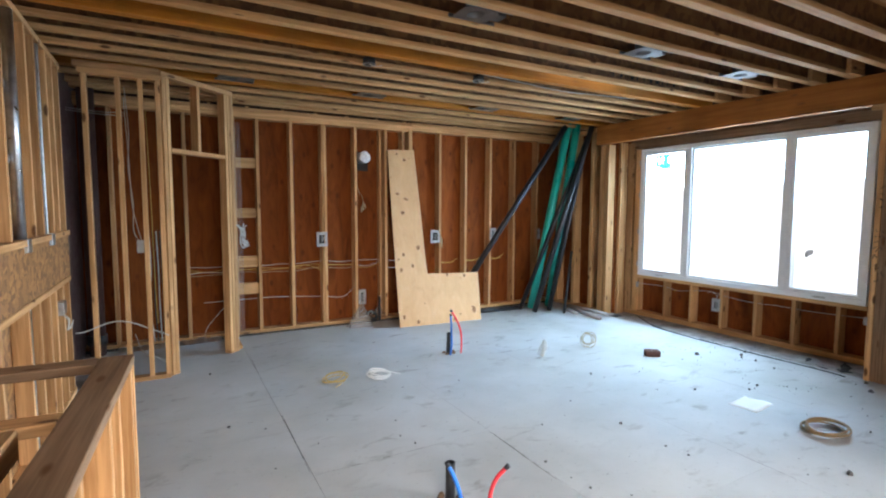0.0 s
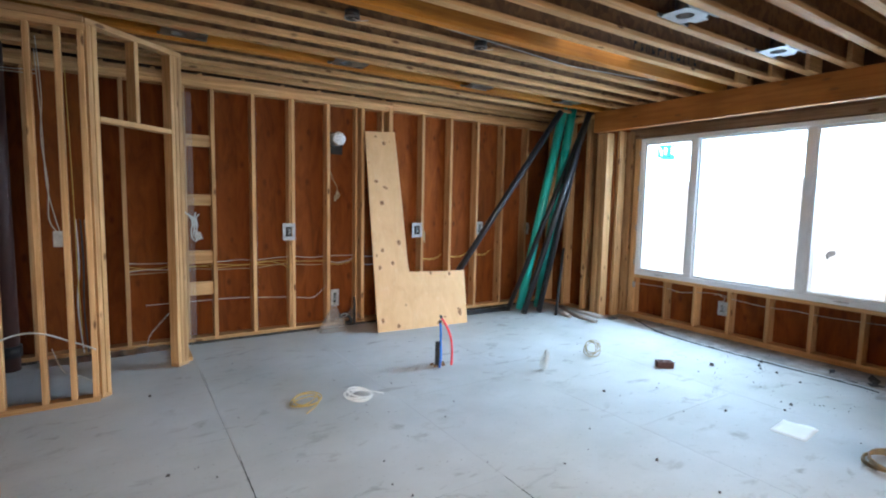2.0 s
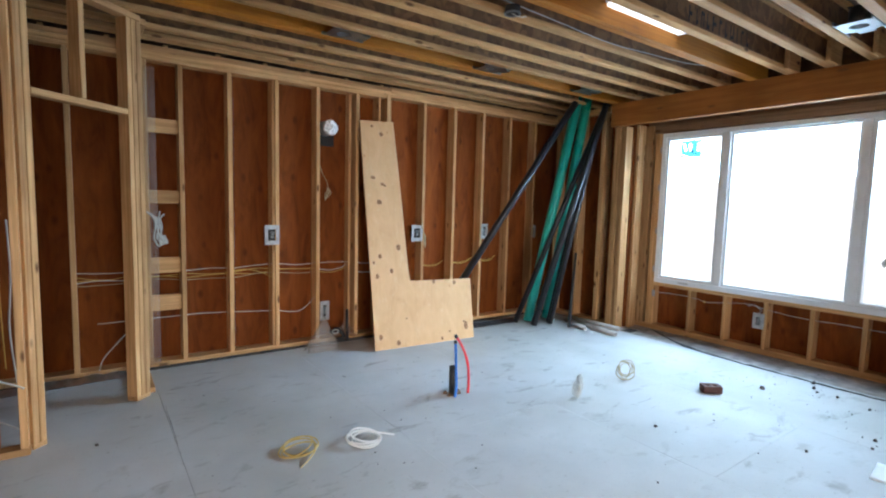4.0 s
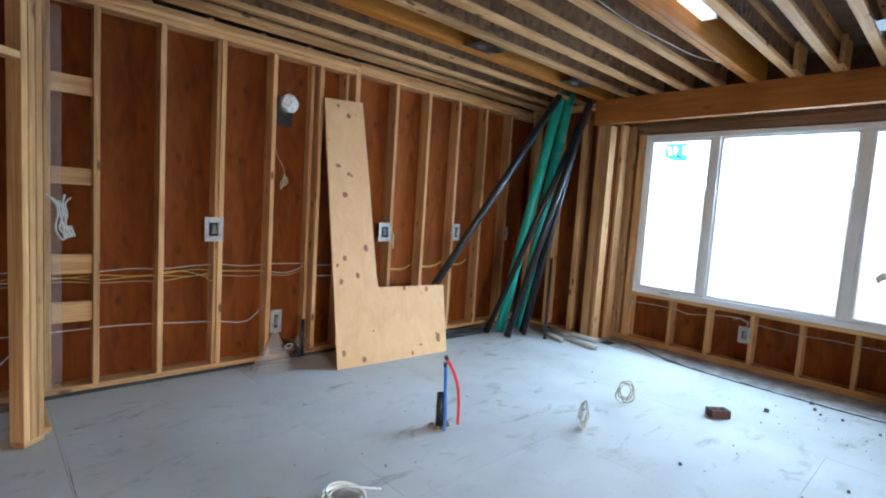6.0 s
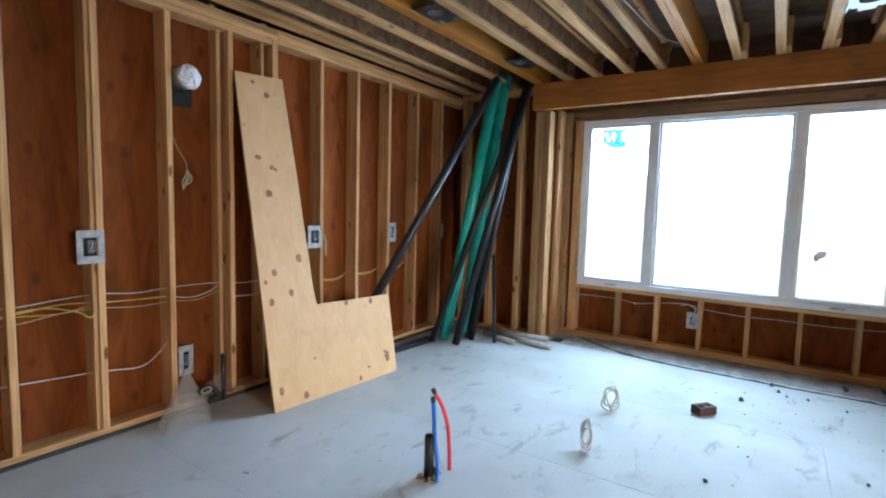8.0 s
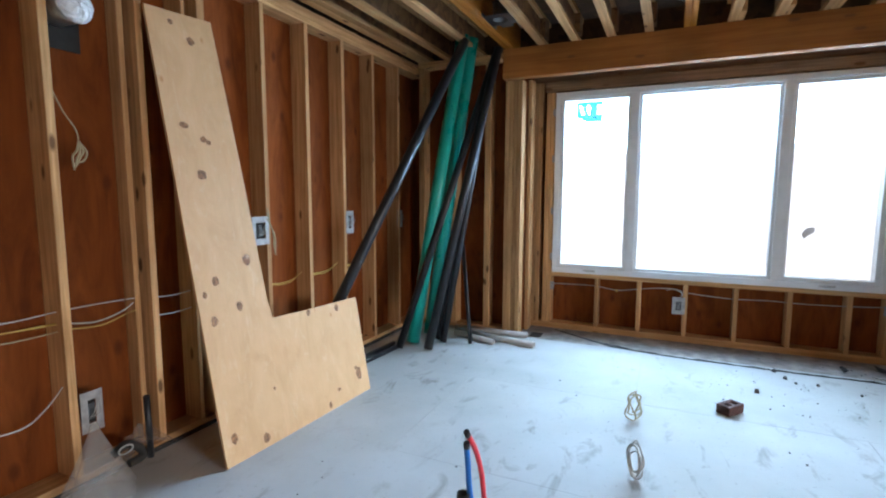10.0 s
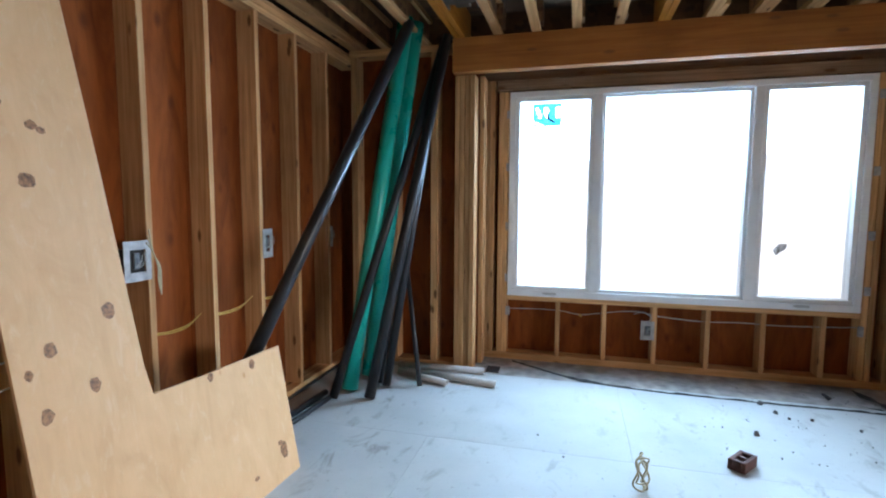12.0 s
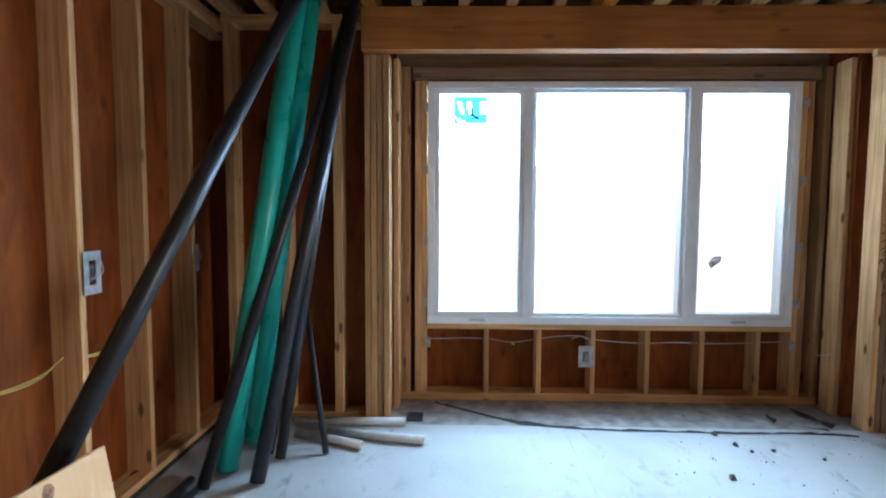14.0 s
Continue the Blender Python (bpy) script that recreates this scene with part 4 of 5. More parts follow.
cable("white cable hanging down a pantry stud", [(-0.13, 5.82, 2.5), (-0.11, 5.82, 2.0), (-0.10, 5.81, 1.6), (-0.07, 5.81, 1.4), (-0.04, 5.81, 1.26)], CABLE_WHITE)
cable("yellow cable hanging down a pantry stud", [(0.03, 5.82, 2.4), (0.045, 5.82, 1.6), (0.05, 5.82, 0.9), (0.06, 5.82, 0.5)], CABLE_YELLOW)
for dz in (0, 0.02):
    cable("white cables strung across the dark pantry", [(-0.6, 6.3, 2.43 + dz), (-0.35, 6.2, 2.40 + dz), (-0.15, 6.1, 2.385 + dz * 1.4)], CABLE_WHITE)
cable("white cable looping near the pantry floor", [(-0.12, 5.81, 0.42), (-0.06, 5.80, 0.25), (0.03, 5.80, 0.2), (0.12, 5.80, 0.13)], CABLE_WHITE)
t = thing("outlet_box", "white switch box hanging on a pantry stud", "outlet", "electrical boxes", m=pose(-0.04, 5.79, 1.21))
part("box", boxed(-0.03, 0.03, -0.02, 0.03, -0.05, 0.05, bevel=0.004), PLATE, t)
part("flange", boxed(-0.036, 0.036, -0.026, -0.0205, -0.056, 0.056, bevel=0.002), PLATE, t)
cable("white cable lying along a ceiling joist", [(2.0, 4.70, 2.86), (2.6, 4.69, 2.83), (3.2, 4.68, 2.80), (3.8, 4.68, 2.775), (4.3, 4.66, 2.785), (4.8, 4.64, 2.80), (5.15, 4.58, 2.82), (5.35, 4.50, 2.84)], CABLE_WHITE, 0.0038)

for k in range(4):
    x = -0.02 + 0.035 * k
    cable("dark cables hanging in a clump inside the pantry", [(x, 6.93, 1.3), (x + 0.01, 6.92, 0.9), (x - 0.01 + 0.01 * k, 6.91, 0.5), (x + 0.02, 6.90, 0.08)], BLACK if k % 2 else CABLE_WHITE, 0.006)

# rope bundle and plastic strip by the pantry jamb
rrng = random.Random(8)
bundle = thing("cable_bundle", "tied bundle of white cable hanging beside the pantry jamb", "cable", "loose cables", m=pose(0.93, 6.945, 1.2))
for k in range(5):
    x = -0.02 + 0.012 * k
    part("strand", tube_into(bmesh.new(), curve_points([(x - 0.05 + 0.02 * k, 0.01, 0.17 - 0.02 * (k % 3)), (x, 0, 0.11), (x + 0.01, -0.005, 0.04), (x + rrng.uniform(-0.01, 0.03), -0.005, -0.05), (x + 0.03, -0.01, -0.12 + 0.015 * k), (x + 0.05, -0.005, -0.10), (x + 0.03, 0, -0.03)], 5), 0.006, 6), CABLE_WHITE, bundle)
film = bmesh.new()
cols = []
for i in range(9):
    x = 0.86 + 0.085 * i / 8
    cols.append([film.verts.new((x, 6.985 + 0.006 * math.sin(i * 1.7 + j * 0.3) , 0.05 + 2.5 * j / 10)) for j in range(11)])
for p, q in zip(cols, cols[1:]):
    for j in range(10):
        film.faces.new((p[j], q[j], q[j + 1], p[j + 1]))
fo = linked("plastic_strip", film, FILM, smooth=True)
sol = fo.modifiers.new("thickness", "SOLIDIFY")
sol.thickness = 0.0006
tagged(fo, "clear plastic strip hanging over the stud bay by the pantry", "plastic sheet")

# ---- bag and rough plumbing at the wall base ----
bag = bmesh.new()
brng = random.Random(12)
prev = None
for j in range(15):
    v = j / 14
    cx, cy, cz = 2.37 + 0.045 * v, 6.85 + 0.11 * v, 0.002 + 0.31 * v
    ring = []
    for k in range(40):
        a = k * math.tau / 40
        pleat = 1 + (0.13 * math.sin(5 * a + 1.1 + 0.8 * v) + 0.07 * math.sin(9 * a + 2.0 * v)) * (1 - 0.5 * v)
        reach = (0.135 + 0.05 * max(0, -math.cos(a)) + 0.03 * max(0, -math.sin(a))) * (1 - v) ** 1.15 + 0.012
        ring.append(bag.verts.new((cx + reach * pleat * math.cos(a), cy + 0.6 * reach * pleat * math.sin(a), cz + 0.004 * math.sin(7 * a) * v)))
    if prev:
        for k in range(40):
            bag.faces.new((prev[k], prev[(k + 1) % 40], ring[(k + 1) % 40], ring[k]))
    prev = ring
bag_ob = linked("plastic_bag", bag, BAG, smooth=True)
tagged(bag_ob, "crumpled clear plastic bag slumped on the floor by a stud", "bag")
sheet = bmesh.new()
grid = [[sheet.verts.new((2.45 + 0.36 * i / 10, 6.88 + 0.09 * j / 4, 0.045 + 0.16 * abs(math.sin(math.pi * i / 10)) * (0.6 + 0.1 * j) * brng.uniform(0.8, 1.1))) for j in range(5)] for i in range(11)]
for i in range(10):
    for j in range(4):
        sheet.faces.new((grid[i][j], grid[i + 1][j], grid[i + 1][j + 1], grid[i][j + 1]))
sh = linked("plastic_sheet", sheet, BAG, smooth=True)
tagged(sh, "clear plastic sheet bunched over the bottom plate", "plastic sheet")
valve = thing("floor_drain", "grey plumbing trap and black stub pipe at the wall base", "plumbing", m=pose(2.58, 6.93, 0.04))
part("pipe_stub", hollow(bmesh.new(), (0.07, -0.02, 0), (0.065, -0.02, 0.33), 0.016, 0.012, 12), BLACK, valve)
part("trap", tube_into(bmesh.new(), curve_points([(-0.12, -0.02, 0.1), (-0.06, -0.03, 0.13), (0.0, -0.03, 0.09), (0.02, -0.03, 0.035), (-0.05, -0.03, 0.025)]), 0.02, 12), GAP_BLACK, valve)
part("ring", tube_into(bmesh.new(), [(-0.08 + 0.035 * math.cos(a * math.tau / 16), -0.06, 0.12 + 0.02 * math.sin(a * math.tau / 16)) for a in range(16)], 0.004, 6, closed=True), CABLE_WHITE, valve)

# ---- pipes stubbed up through the floor ----


def stub(x, y, label, sleeve_h, blue, red, turn=0):
    t = thing("pipe_stub_up", label, "plumbing", "floor stub-ups", m=pose(x, y, 0, 0, 0, turn))
    part("sleeve", hollow(bmesh.new(), (0, 0.01, 0), (0.004, 0.012, sleeve_h), 0.026, 0.021), BLACK, t)
    tb = part("blue_tube", tube_into(bmesh.new(), curve_points(blue, 6), 0.0115, 10), PEX_BLUE, t)
    tr = part("red_tube", tube_into(bmesh.new(), curve_points(red, 6), 0.011, 10), PEX_RED, t)
    for owner, ks in ((tb, blue), (tr, red)):
        a, b = Vector(ks[-2]), Vector(ks[-1])
        d = (b - a).normalized()
        part("end_cap", tube_into(bmesh.new(), [b - d * 0.006, b + d * 0.02], 0.013, 10), BLACK, owner)
    rng = random.Random(round(x * 100))
    for k in range(6):
        a = rng.random() * math.tau
        bm = bmesh.new()
        chip(bm, 0, 0, 0, rng.uniform(0.012, 0.03), rng, 0.8)
        part("torn_chip", bm, DIRT, t, m=pose(0.055 * math.cos(a), 0.01 + 0.045 * math.sin(a), 0))
    return t


stub(2.765, 5.20, "capped blue and red water tubes beside a black floor sleeve", 0.225,
     [(-0.02, -0.06, 0), (0.005, -0.04, 0.10), (0.02, -0.01, 0.22), (0.024, 0.0, 0.32), (0.02, 0.005, 0.41)],
     [(0.12, -0.045, 0), (0.135, -0.03, 0.12), (0.125, -0.02, 0.25), (0.08, -0.01, 0.37), (0.03, 0.005, 0.455)])
stub(1.445, 2.865, "capped blue and red tubes with a short black sleeve", 0.20,
     [(0.03, -0.07, 0), (0.02, -0.05, 0.07), (-0.005, -0.035, 0.15), (-0.03, -0.02, 0.205)],
     [(0.15, -0.14, 0), (0.16, -0.145, 0.08), (0.185, -0.16, 0.15), (0.225, -0.185, 0.205)])

# ---- cable coils on the floor ----


def coil(name_label, x, y, rx, ry, loops, mat, r, seed, tail=None, upright=0.0, turn=0.0, lift=0.0, wild=1.0):
    rng = random.Random(seed)
    strands = []
    for k in range(loops):
        bm = bmesh.new()
        strands.append(bm)
        n = 30
        ox, oy = rng.uniform(-0.3, 0.3) * rx * wild, rng.uniform(-0.3, 0.3) * ry * wild
        sx, sy = rx * rng.uniform(1 - 0.3 * wild, 1.08), ry * rng.uniform(1 - 0.3 * wild, 1.08)
        ph = rng.random() * math.tau
        tilt = rng.uniform(0.2, 1.0) * lift
        pts = [(ox + sx * math.cos(a * math.tau / n), oy + sy * math.sin(a * math.tau / n), r + k * (1.1 - 0.5 * wild) * r + tilt * (1 + math.sin(a * math.tau / n + ph))) for a in range(n)]
        if upright:
            c, s = math.cos(rng.uniform(-0.5, 0.5)), rng.uniform(-0.5, 0.5)
            pts = [(p[0] * c, p[1], p[2] + p[0] * s + 0.015 * math.sin(3 * i * math.tau / n + ph)) for i, p in enumerate(pts)]
        tube_into(bm, pts, r, 6, closed=True)
    if tail:
        bm = bmesh.new()
        strands.append(bm)
        tube_into(bm, curve_points([(a, b, r + c) for a, b, c in tail], 6), r, 6)
    spin = Matrix.Rotation(radians(upright), 3, "X")
    for bm in strands:
        bmesh.ops.rotate(bm, verts=bm.verts, cent=(0, 0, 0), matrix=spin)
    low = min(v.co.z for bm in strands for v in bm.verts)
    t = thing("cable_coil", name_label, "cable coil", "cable coils", m=pose(x, y, 0.001, 0, 0, turn))
    for bm in strands:
        bmesh.ops.translate(bm, verts=bm.verts, vec=(0, 0, -low))
        part("strand", bm, mat, t)
    return t


coil("loose yellow cable coil lying on the grey floor", 1.44, 4.96, 0.10, 0.088, 4, CABLE_OCHRE, 0.0046, 21, [(0.09, -0.02, 0.03), (0.075, -0.08, 0.02), (0.02, -0.14, 0.012), (-0.05, -0.19, 0)], lift=0.034, wild=0.65)
coil("loose white cable coil lying on the grey floor", 1.82, 4.87, 0.105, 0.09, 4, CABLE_BRIGHT, 0.0056, 22, [(0.06, 0.05, 0.03), (0.12, 0.01, 0.02), (0.21, -0.03, 0)], lift=0.034, wild=0.65)
coil("upright cream cable loops sprouting from the floor", 4.26, 4.68, 0.08, 0.088, 4, CABLE_TAN, 0.0042, 23, None, 82, -35, 0.012)
coil("upright white cable loops sprouting from the floor", 3.60, 4.63, 0.034, 0.08, 5, CABLE_WHITE, 0.0042, 24, None, 78, -75, 0.03)
coil("tan cable coil lying on the floor near the bay", 4.16, 2.31, 0.145, 0.125, 7, CABLE_BROWN, 0.006, 25, None, lift=0.012, wild=0.5)

# ---- brick and debris ----
brick = thing("brick_piece", "half red-brown cored brick lying on the floor", "brick", m=pose(4.63, 4.11, 0, 0, 0, -38))
bb = bmesh.new()
for a in ((-0.075, 0.075, -0.045, -0.024), (-0.075, 0.075, 0.02, 0.045), (-0.075, -0.05, -0.0238, 0.0198), (-0.012, 0.012, -0.0238, 0.0198), (0.05, 0.075, -0.0238, 0.0198)):
    box(bb, a[0], a[1], a[2], a[3], 0, 0.06, bevel=0.003)
part("body", bb, BRICK, brick)
part("mortar", boxed(-0.074, 0.074, -0.044, 0.044, 0.001, 0.02), BRICK, brick)
paper = bmesh.new()
pg = [[paper.verts.new((-0.14 + 0.28 * i / 6, -0.108 + 0.216 * j / 6, 0.002 + 0.006 * (i / 6) ** 2 * (1 + math.sin(j)))) for j in range(7)] for i in range(7)]
for i in range(6):
    for j in range(6):
        paper.faces.new((pg[i][j], pg[i + 1][j], pg[i + 1][j + 1], pg[i][j + 1]))
pp = linked("paper_sheet", paper, PAPER, m=pose(4.19, 2.84, 0.0, 0, 0, 5), smooth=True)
ps = pp.modifiers.new("thickness", "SOLIDIFY")
ps.thickness = 0.0006
tagged(pp, "blank white paper sheet lying on the floor", "paper")
drng = random.Random(31)
for x, y, s in ((3.612, 3.985, 0.022), (5.085, 3.90, 0.034), (4.10, 3.257, 0.016), (2.481, 3.344, 0.012), (2.99, 3.085, 0.018), (2.98, 2.704, 0.014), (3.0, 2.556, 0.014),
                (2.15, 2.925, 0.014), (2.18, 2.583, 0.012), (3.627, 1.954, 0.03), (5.483, 3.66, 0.028), (4.514, 3.032, 0.016), (4.675, 3.054, 0.02), (5.379, 2.50, 0.035),
                (5.60, 2.62, 0.03), (0.464, 5.674, 0.016), (0.496, 4.372, 0.018), (1.578, 3.912, 0.010), (1.552, 3.526, 0.012), (5.634, 3.709, 0.03), (5.40, 3.609, 0.02), (5.41, 3.47, 0.02), (5.31, 3.24, 0.018), (4.42, 2.15, 0.012)):
    bm = bmesh.new()
    chip(bm, 0, 0, 0, s * 0.8, drng, 0.75)
    tagged(linked("rubble_chip", bm, CRUMB, m=pose(x, y, 0.0005)), "small dark rubble chip on the grey floor", "debris", "rubble chips")
bm = bmesh.new()
for k in range(215):
    if k < 130:
        x, y = drng.uniform(4.3, 5.95), drng.uniform(2.3, 4.2)
        if drng.random() > (x - 4.0) / 1.8:
            continue
    else:
        x, y = drng.uniform(0.6, 5.8), drng.uniform(2.0, 6.3)
    chip(bm, x, y, 0.0005, drng.uniform(0.0025, 0.0085), drng, 0.6)
tagged(linked("floor_crumbs", bm, CRUMB), "scattered dark crumbs and dust on the floor", "debris", kind="stuff")

# torn strip of membrane in front of the bay
mem = bmesh.new()
edge = [(6.12, 5.55), (5.93, 5.25), (5.745, 4.95), (5.69, 4.6), (5.665, 4.3), (5.66, 3.9), (5.645, 3.55), (5.66, 3.2), (5.65, 2.92), (5.62, 2.76)]
mrng = random.Random(40)
low, high = [], []
for i in range(len(edge) - 1):
    for s in range(6):
        f = s / 6
        x, y = edge[i][0] * (1 - f) + edge[i + 1][0] * f, edge[i][1] * (1 - f) + edge[i + 1][1] * f
        w = 0.009 + mrng.uniform(0, 0.016) + 0.035 * math.exp(-((y - 4.92) / 0.16) ** 2)
        low.append(mem.verts.new((x, y, 0.002)))
        high.append(mem.verts.new((x + w, y + 0.3 * w, 0.004 + mrng.uniform(0, 0.008))))
for i in range(len(low) - 1):
    mem.faces.new((low[i], low[i + 1], high[i + 1], high[i]))
mo = linked("membrane_strip", mem, MEMBRANE)
ms = mo.modifiers.new("thickness", "SOLIDIFY")
ms.thickness = 0.002
tagged(mo, "torn black membrane edge curling up before the bay", "membrane")
tagged(linked("floor_register", boxed(5.78, 5.93, 5.63, 5.74, 0.0, 0.006, bevel=0.002), MEMBRANE), "dark floor vent opening by the bay post", "vent")
for x, y, a, s in ((5.93, 2.92, 20, 0.11), (5.80, 2.86, -30, 0.09), (5.70, 3.0, 60, 0.07), (5.88, 3.2, 10, 0.06)):
    bm = bmesh.new()
    vs = [bm.verts.new((s * math.cos(k * 1.26) * mrng.uniform(0.6, 1.2), 0.5 * s * math.sin(k * 1.26) * mrng.uniform(0.6, 1.2), 0.003 + mrng.uniform(0, 0.03))) for k in range(5)]
    bm.faces.new(vs)
    o = linked("membrane_scrap", bm, MEMBRANE, m=pose(x, y, 0.001, 0, 0, a))
    o.modifiers.new("thickness", "SOLIDIFY").thickness = 0.002
    tagged(o, "torn scrap of black membrane on the bay floor", "membrane", "membrane scraps")

# ---- ceiling fixtures ----


def can_light(x, y, label):
    t = thing("recessed_light", label, "ceiling light", "recessed light housings", m=pose(x, y, 2.765))
    n, r = 24, 0.058
    bm = bmesh.new()
    ring = [bm.verts.new((r * math.cos(k * math.tau / n), r * math.sin(k * math.tau / n), 0)) for k in range(n)]
    sq = []
    for k in range(n):
        c, s = math.cos(k * math.tau / n), math.sin(k * math.tau / n)
        f = min(0.125 / max(abs(c), 1e-6), 0.10 / max(abs(s), 1e-6))
        sq.append(bm.verts.new((f * c, f * s, 0)))
    for k in range(n):
        bm.faces.new((ring[k], sq[k], sq[(k + 1) % n], ring[(k + 1) % n]))
    plate = part("mounting_plate", bm, DULL, t)
    plate.modifiers.new("thickness", "SOLIDIFY").thickness = 0.002
    part("can", hollow(bmesh.new(), (0, 0, 0.001), (0, 0, 0.12), r + 0.004, r, 24), DULL, t)
    part("can_top", boxed(-r, r, -r, r, 0.121, 0.125), DARK, t)
    part("wiring_box", boxed(0.126, 0.20, -0.05, 0.05, 0.003, 0.07, bevel=0.003), DULL, t)
    for sy in (-0.105, 0.105):
        part("hanger_bar", boxed(-0.14, 0.21, sy - 0.006, sy + 0.006, 0.0, 0.022, bevel=0.001), DULL, t)
    return t


for x, y in ((1.91, 3.385), (3.455, 3.385), (4.74, 3.385), (0.745, 5.82), (2.10, 5.82), (3.58, 5.815), (4.95, 5.81)):
    can_light(x, y, "galvanised recessed light housing between ceiling joists")
for x in (1.68, 2.76):
    t = thing("ceiling_box", "round dark electrical box under the joists", "electrical box", "ceiling boxes", m=pose(x, 4.665, 2.745))
    part("body", tube_into(bmesh.new(), [(0, 0, 0), (0, 0, 0.045)], 0.05, 16), DARK, t)
    part("rim", hollow(bmesh.new(), (0, 0, -0.006), (0, 0, 0.004), 0.055, 0.045, 16), DULL, t)
    part("wire", tube_into(bmesh.new(), curve_points([(0, 0, 0), (0.05, -0.01, -0.012), (0.11, -0.02, 0.0)]), 0.003, 5), CABLE_WHITE, t)
strip = thing("strip_light", "white strip light fixed between two ceiling joists", "ceiling light", m=pose(3.345, 4.338, 2.855))
part("housing", boxed(0, 0.92, -0.055, 0.055, 0.02, 0.07, bevel=0.006), VINYL, strip)
part("diffuser", boxed(0.01, 0.90, -0.048, 0.048, -0.005, 0.0195, bevel=0.008), TUBE_GLOW, strip)
part("end_plate", boxed(0.901, 0.92, -0.052, 0.052, -0.006, 0.0195, bevel=0.003), STEEL, strip)

js = thing("joist_stamp", "illegible black maker's stamp on a ceiling joist web", "writing", m=pose(3.95, 4.1385, 2.80))
sr = random.Random(61)
x = 0.0
while x < 0.95:
    w = sr.uniform(0.03, 0.06)
    bm = bmesh.new()
    box(bm, x, x + 0.3 * w, -0.0008, 0.0, 0.025, 0.135)
    if sr.random() > 0.3:
        z = sr.choice((0.03, 0.07, 0.105))
        box(bm, x + 0.31 * w, x + w, -0.0008, 0.0, z, z + 0.026)
    if sr.random() > 0.45:
        box(bm, x + w * 1.01, x + 1.3 * w, -0.0008, 0.0, 0.025, 0.13)
    part("stroke", bm, INK, js)
    x += 1.3 * w + sr.uniform(0.015, 0.05)

# ---- half wall by the stair side ----
pony = thing("half_wall", "low unfinished half wall of pale studs with a dusty top plate", "stud frame", m=pose(0.02, 3.19, 0, 0, 0, -3.2))
stick("top_plate", -0.12, 0.002, -2.9, 0.0, 0.872, 0.91, pony, DUSTY_SHADED)
stick("bottom_plate", -0.10, 0.0, -2.9, -0.005, 0, 0.038, pony)
for y in (-0.022, -0.10, -0.43, -0.62, -1.05, -1.46, -1.87, -2.28, -2.7):
    stick("stud", -0.088, 0.0, y - 0.019, y + 0.019, 0.039, 0.871, pony)
part("cladding", boxed(-0.099, -0.0885, -2.9, -0.004, 0.04, 0.871), PLY, pony, "pale plywood back")
stick("cross_rail", -0.55, -0.122, -0.11, 0.0, 0.872, 0.91, pony, DUSTY_SHADED)
stick("cross_rail", -0.55, -0.122, -0.72, -0.63, 0.872, 0.91, pony)
stick("cross_rail", -0.55, -0.122, -1.75, -1.66, 0.872, 0.91, pony)
stick("brace", -0.25, -0.21, -1.655, -0.725, 0.82, 0.909, pony)
stick("stud", -0.545, -0.507, -0.105, -0.016, 0.0, 0.871, pony)
stick("stud", -0.545, -0.507, -0.715, -0.635, 0.0, 0.871, pony)

# ---- dark pipes inside the pantry ----
for x, y, r in ((-0.52, 6.90, 0.075),):
    t = thing("soil_stack", "dark plastic stack pipe in the back of the pantry", "pipe", "stack pipes", m=pose(x, y, 0))
    part("tube", hollow(bmesh.new(), (0, 0, 0), (0, 0, 2.75), r, r * 0.85), BROWN, t)
    part("coupling", hollow(bmesh.new(), (0, 0, 0.12), (0, 0, 0.22), r * 1.18, r * 0.9), BLACK, t)
t = thing("junction_box", "galvanised junction box with dangling wires on the west studs", "electrical box", m=pose(-0.54, 5.25, 0.80))
part("box", boxed(-0.03, 0.015, -0.055, 0.055, -0.05, 0.05, bevel=0.003), STEEL, t)
for k in range(3):
    part("wire", tube_into(bmesh.new(), curve_points([(0.0, -0.02 + 0.02 * k, -0.05), (0.03, -0.01 + 0.03 * k, -0.10), (0.02, 0.03 * k, -0.17), (0.05, 0.02 + 0.04 * k, -0.15 + 0.02 * k)]), 0.003, 5), CABLE_WHITE, t)

# ---- sticker and tag on the window glass ----
st = thing("window_sticker", "cyan and white maker's sticker on the window glass", "sticker", m=pose(6.258, 5.30, 2.215))
MARKS = ("....................", "....................", "..##....##......###.", "...##...###.....###.", "...##...###.....###.", "....##...##.....###.",
         "....##...##.....###.", "....................", "#...................", "..##................", "....###.............", "####################", "##.##..#.##..#.##.##")
wb = bmesh.new()
for r, line in enumerate(MARKS):
    for c, k in enumerate(line):
        if k == ".":
            y, z = 0.125 - 0.0125 * c, 0.10 - 0.018 * r
            wb.faces.new([wb.verts.new(p) for p in ((0, y, z), (0, y, z - 0.018), (0, y - 0.0125, z - 0.018), (0, y - 0.0125, z))])
bmesh.ops.remove_doubles(wb, verts=wb.verts, dist=0.0002)
film_ob = part("film", wb, CYAN, st)
film_ob.visible_shadow = False
part("pointer", tube_into(bmesh.new(), curve_points([(-0.004, -0.01, 0.02), (-0.005, -0.012, -0.03), (-0.004, -0.04, -0.05), (-0.004, -0.07, -0.065)]), 0.0075, 6), INK, st)
tg = thing("window_tag", "small torn paper tag stuck on the window glass", "tag", m=pose(6.256, 3.43, 1.07, 0, 0, 0))
tb = bmesh.new()
vs = [tb.verts.new(p) for p in ((-0.002, 0.035, 0.0), (-0.012, 0.01, 0.035), (-0.014, -0.03, 0.038), (-0.008, -0.028, 0.005), (-0.012, 0.0, -0.01), (-0.006, 0.02, -0.035))]
tb.faces.new(vs)
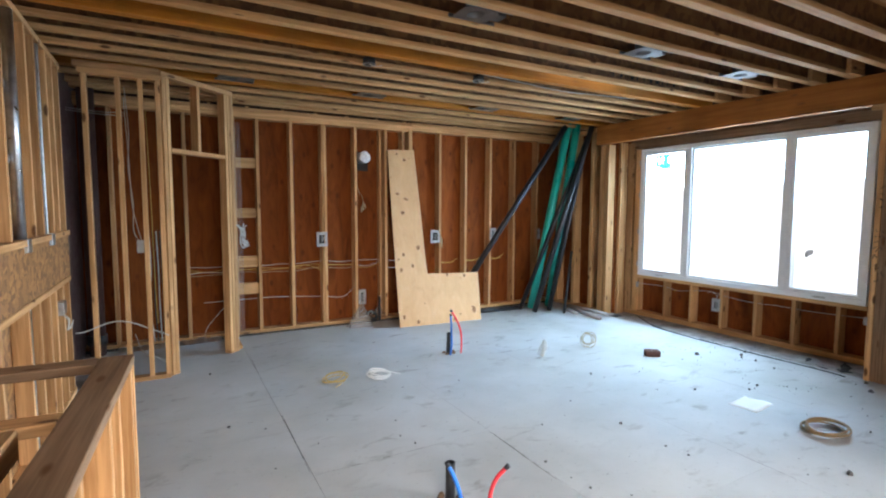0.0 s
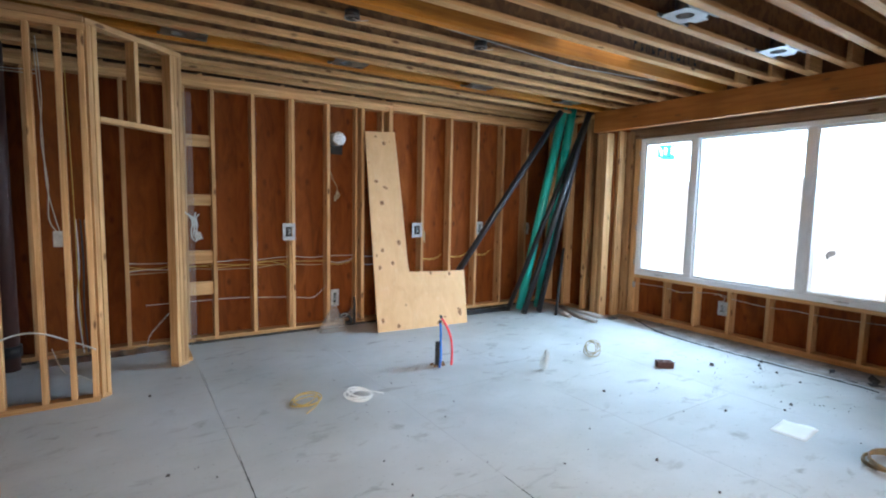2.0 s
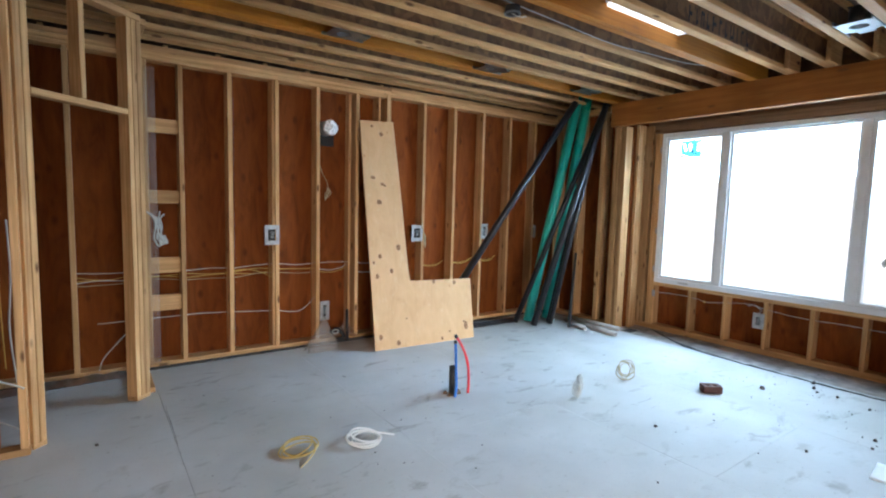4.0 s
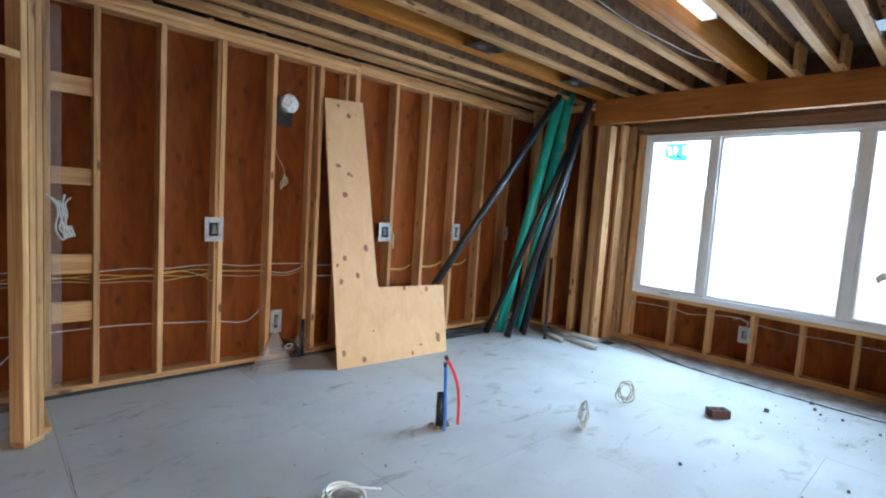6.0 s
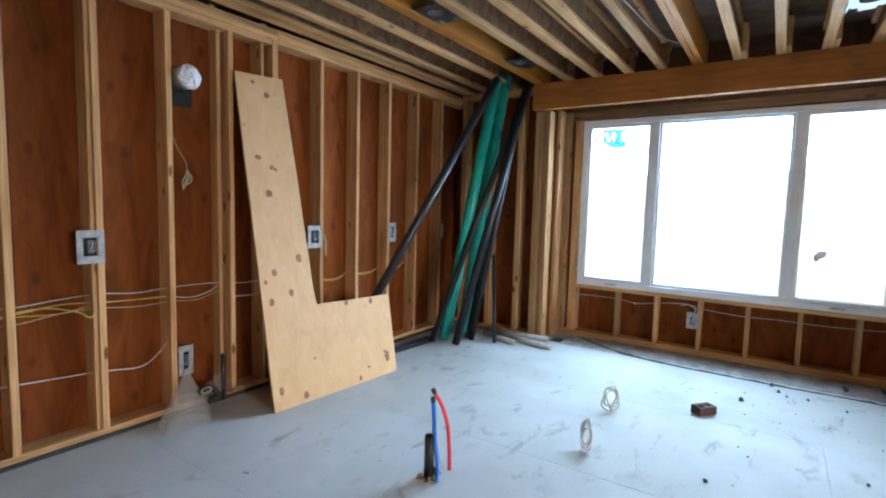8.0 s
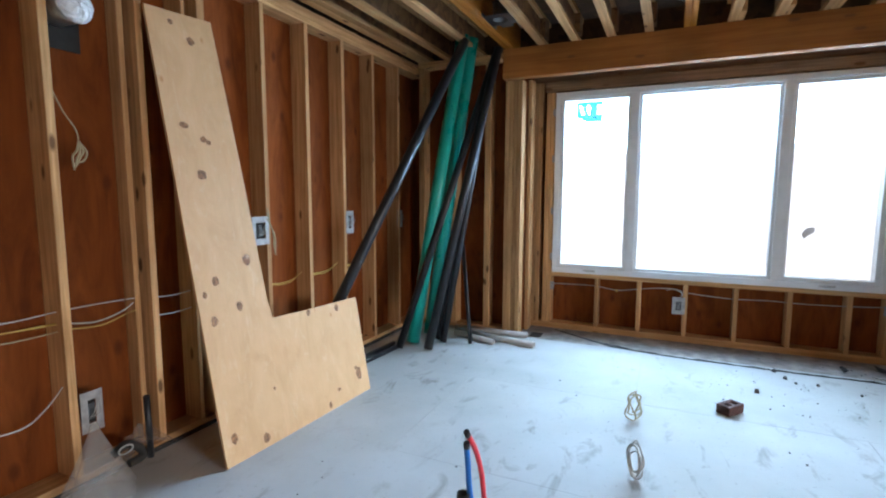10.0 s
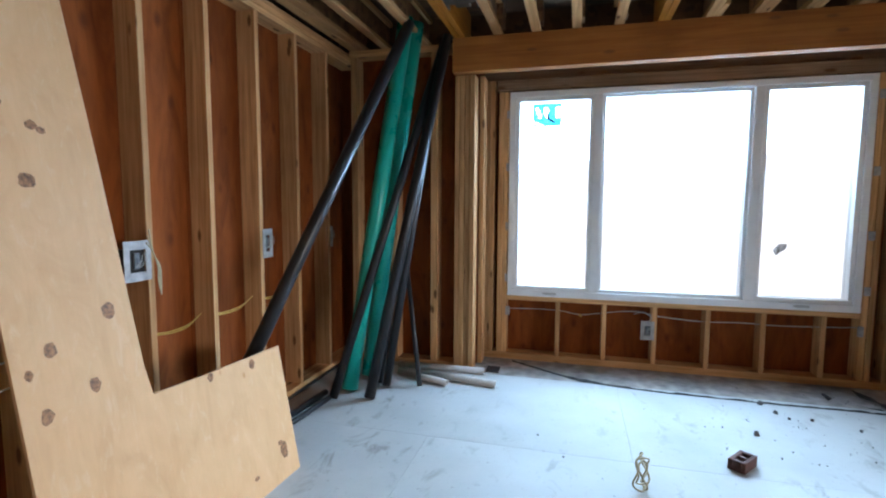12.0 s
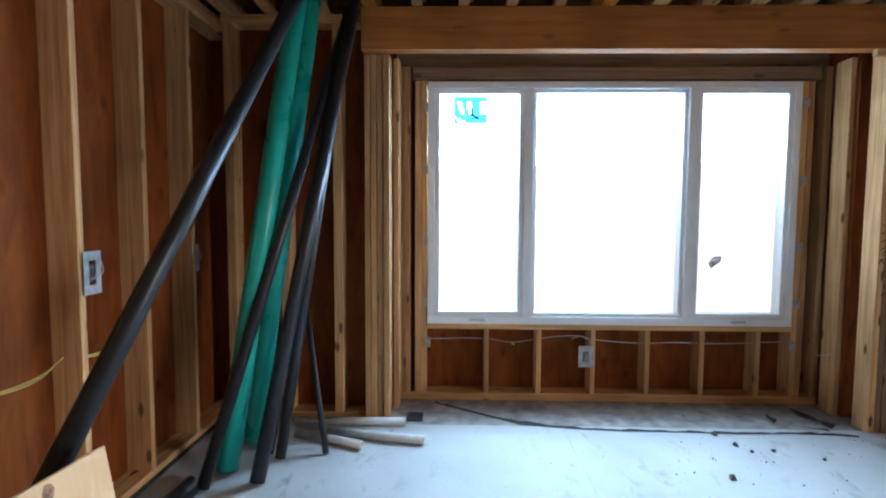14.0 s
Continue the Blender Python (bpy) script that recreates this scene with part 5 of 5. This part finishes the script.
bmesh.ops.scale(tb, vec=(1.0, 1.5, 1.5), verts=tb.verts)
o = part("paper", tb, THIN_PAPER, tg)
o.modifiers.new("thickness", "SOLIDIFY").thickness = 0.002
part("crease", boxed(-0.018, -0.0145, 0.005, 0.03, -0.02, 0.012, bevel=0.001), CONDUIT, tg)

# marker writing on the east post, too worn to read
mk = thing("marker_writing", "illegible black marker strokes down the bay post", "writing", m=pose(5.6945, 2.62, 1.35))
wr = random.Random(77)
z = 0.44
while z > -0.42:
    tall = wr.uniform(0.03, 0.062)
    if wr.random() > 0.18:
        bm = bmesh.new()
        y0, lean = wr.uniform(-0.02, 0.0), wr.uniform(-0.012, 0.012)
        for q in range(wr.choice((1, 2, 2, 3))):
            a = (y0 + wr.uniform(0, 0.05), z - wr.uniform(0, tall * 0.5))
            c = (a[0] + wr.uniform(-0.03, 0.03), a[1] - wr.uniform(0.3, 0.8) * tall)
            mid = ((a[0] + c[0]) / 2 + lean, (a[1] + c[1]) / 2)
            tube_into(bm, [(0, a[0], a[1]), (-0.0004, mid[0], mid[1]), (0, c[0], c[1])], wr.uniform(0.002, 0.0038), 5)
        bmesh.ops.scale(bm, vec=(0.25, 1, 1), verts=bm.verts)
        part("stroke", bm, INK, mk)
    z -= tall + wr.uniform(0.008, 0.03)

# ---- floor sheets ----
CUTS = {(-3.2, -1.55): (-0.2, 2.24, 4.68), (-1.55, -0.33): (1.0, 3.45, 5.89), (-0.33, 0.86): (-0.2, 2.24, 4.68), (0.86, 2.09): (1.0, 3.45, 5.89),
        (2.09, 3.305): (-0.2, 2.24, 4.68), (3.305, 4.52): (1.0, 3.43, 5.87), (4.52, 5.735): (-0.2, 2.24, 4.68), (5.735, 5.96): (2.72,), (5.96, 6.345): (2.72,)}
for (x0, x1), ys in CUTS.items():
    ends = [-3.0, *ys, 7.14]
    for y0, y1 in zip(ends, ends[1:]):
        g = 0.0006 if x0 > 4.5 else 0.0011
        part("floor_sheet", boxed(x0 + g, x1 - g, y0 + g, y1 - g, -0.018, 0.0), BAY_FLOOR if x0 > 5.7 else FLOOR, floor)

# chipped stretches along the joints
grng = random.Random(52)
for x0, y0, x1, y1, w in ((0.868, 4.42, 0.852, 3.50, 0.006), (0.875, 6.1, 0.862, 5.3, 0.003), (2.088, 3.43, 2.075, 2.75, 0.006), (-0.325, 5.2, -0.33, 4.6, 0.005), (3.30, 2.5, 3.29, 2.0, 0.003), (1.72, 3.447, 0.9, 3.45, 0.0022)):
    bm = bmesh.new()
    n = 28
    d = Vector((x1 - x0, y1 - y0, 0)).normalized()
    side = Vector((-d.y, d.x, 0))
    left, right = [], []
    for k in range(n + 1):
        f = k / n
        p = Vector((x0 + (x1 - x0) * f, y0 + (y1 - y0) * f, 0.0006))
        thick = w * math.sin(math.pi * min(0.97, max(0.03, f))) ** 0.4 * grng.choice((0.25, 0.5, 0.9, 1.1))
        left.append(bm.verts.new(p + side * thick * grng.uniform(0.3, 0.8)))
        right.append(bm.verts.new(p - side * thick * grng.uniform(0.3, 0.8)))
    for k in range(n):
        bm.faces.new((left[k], left[k + 1], right[k + 1], right[k]))
    part("chipped_joint", bm, DARK, floor, "dark chipped floor joint")
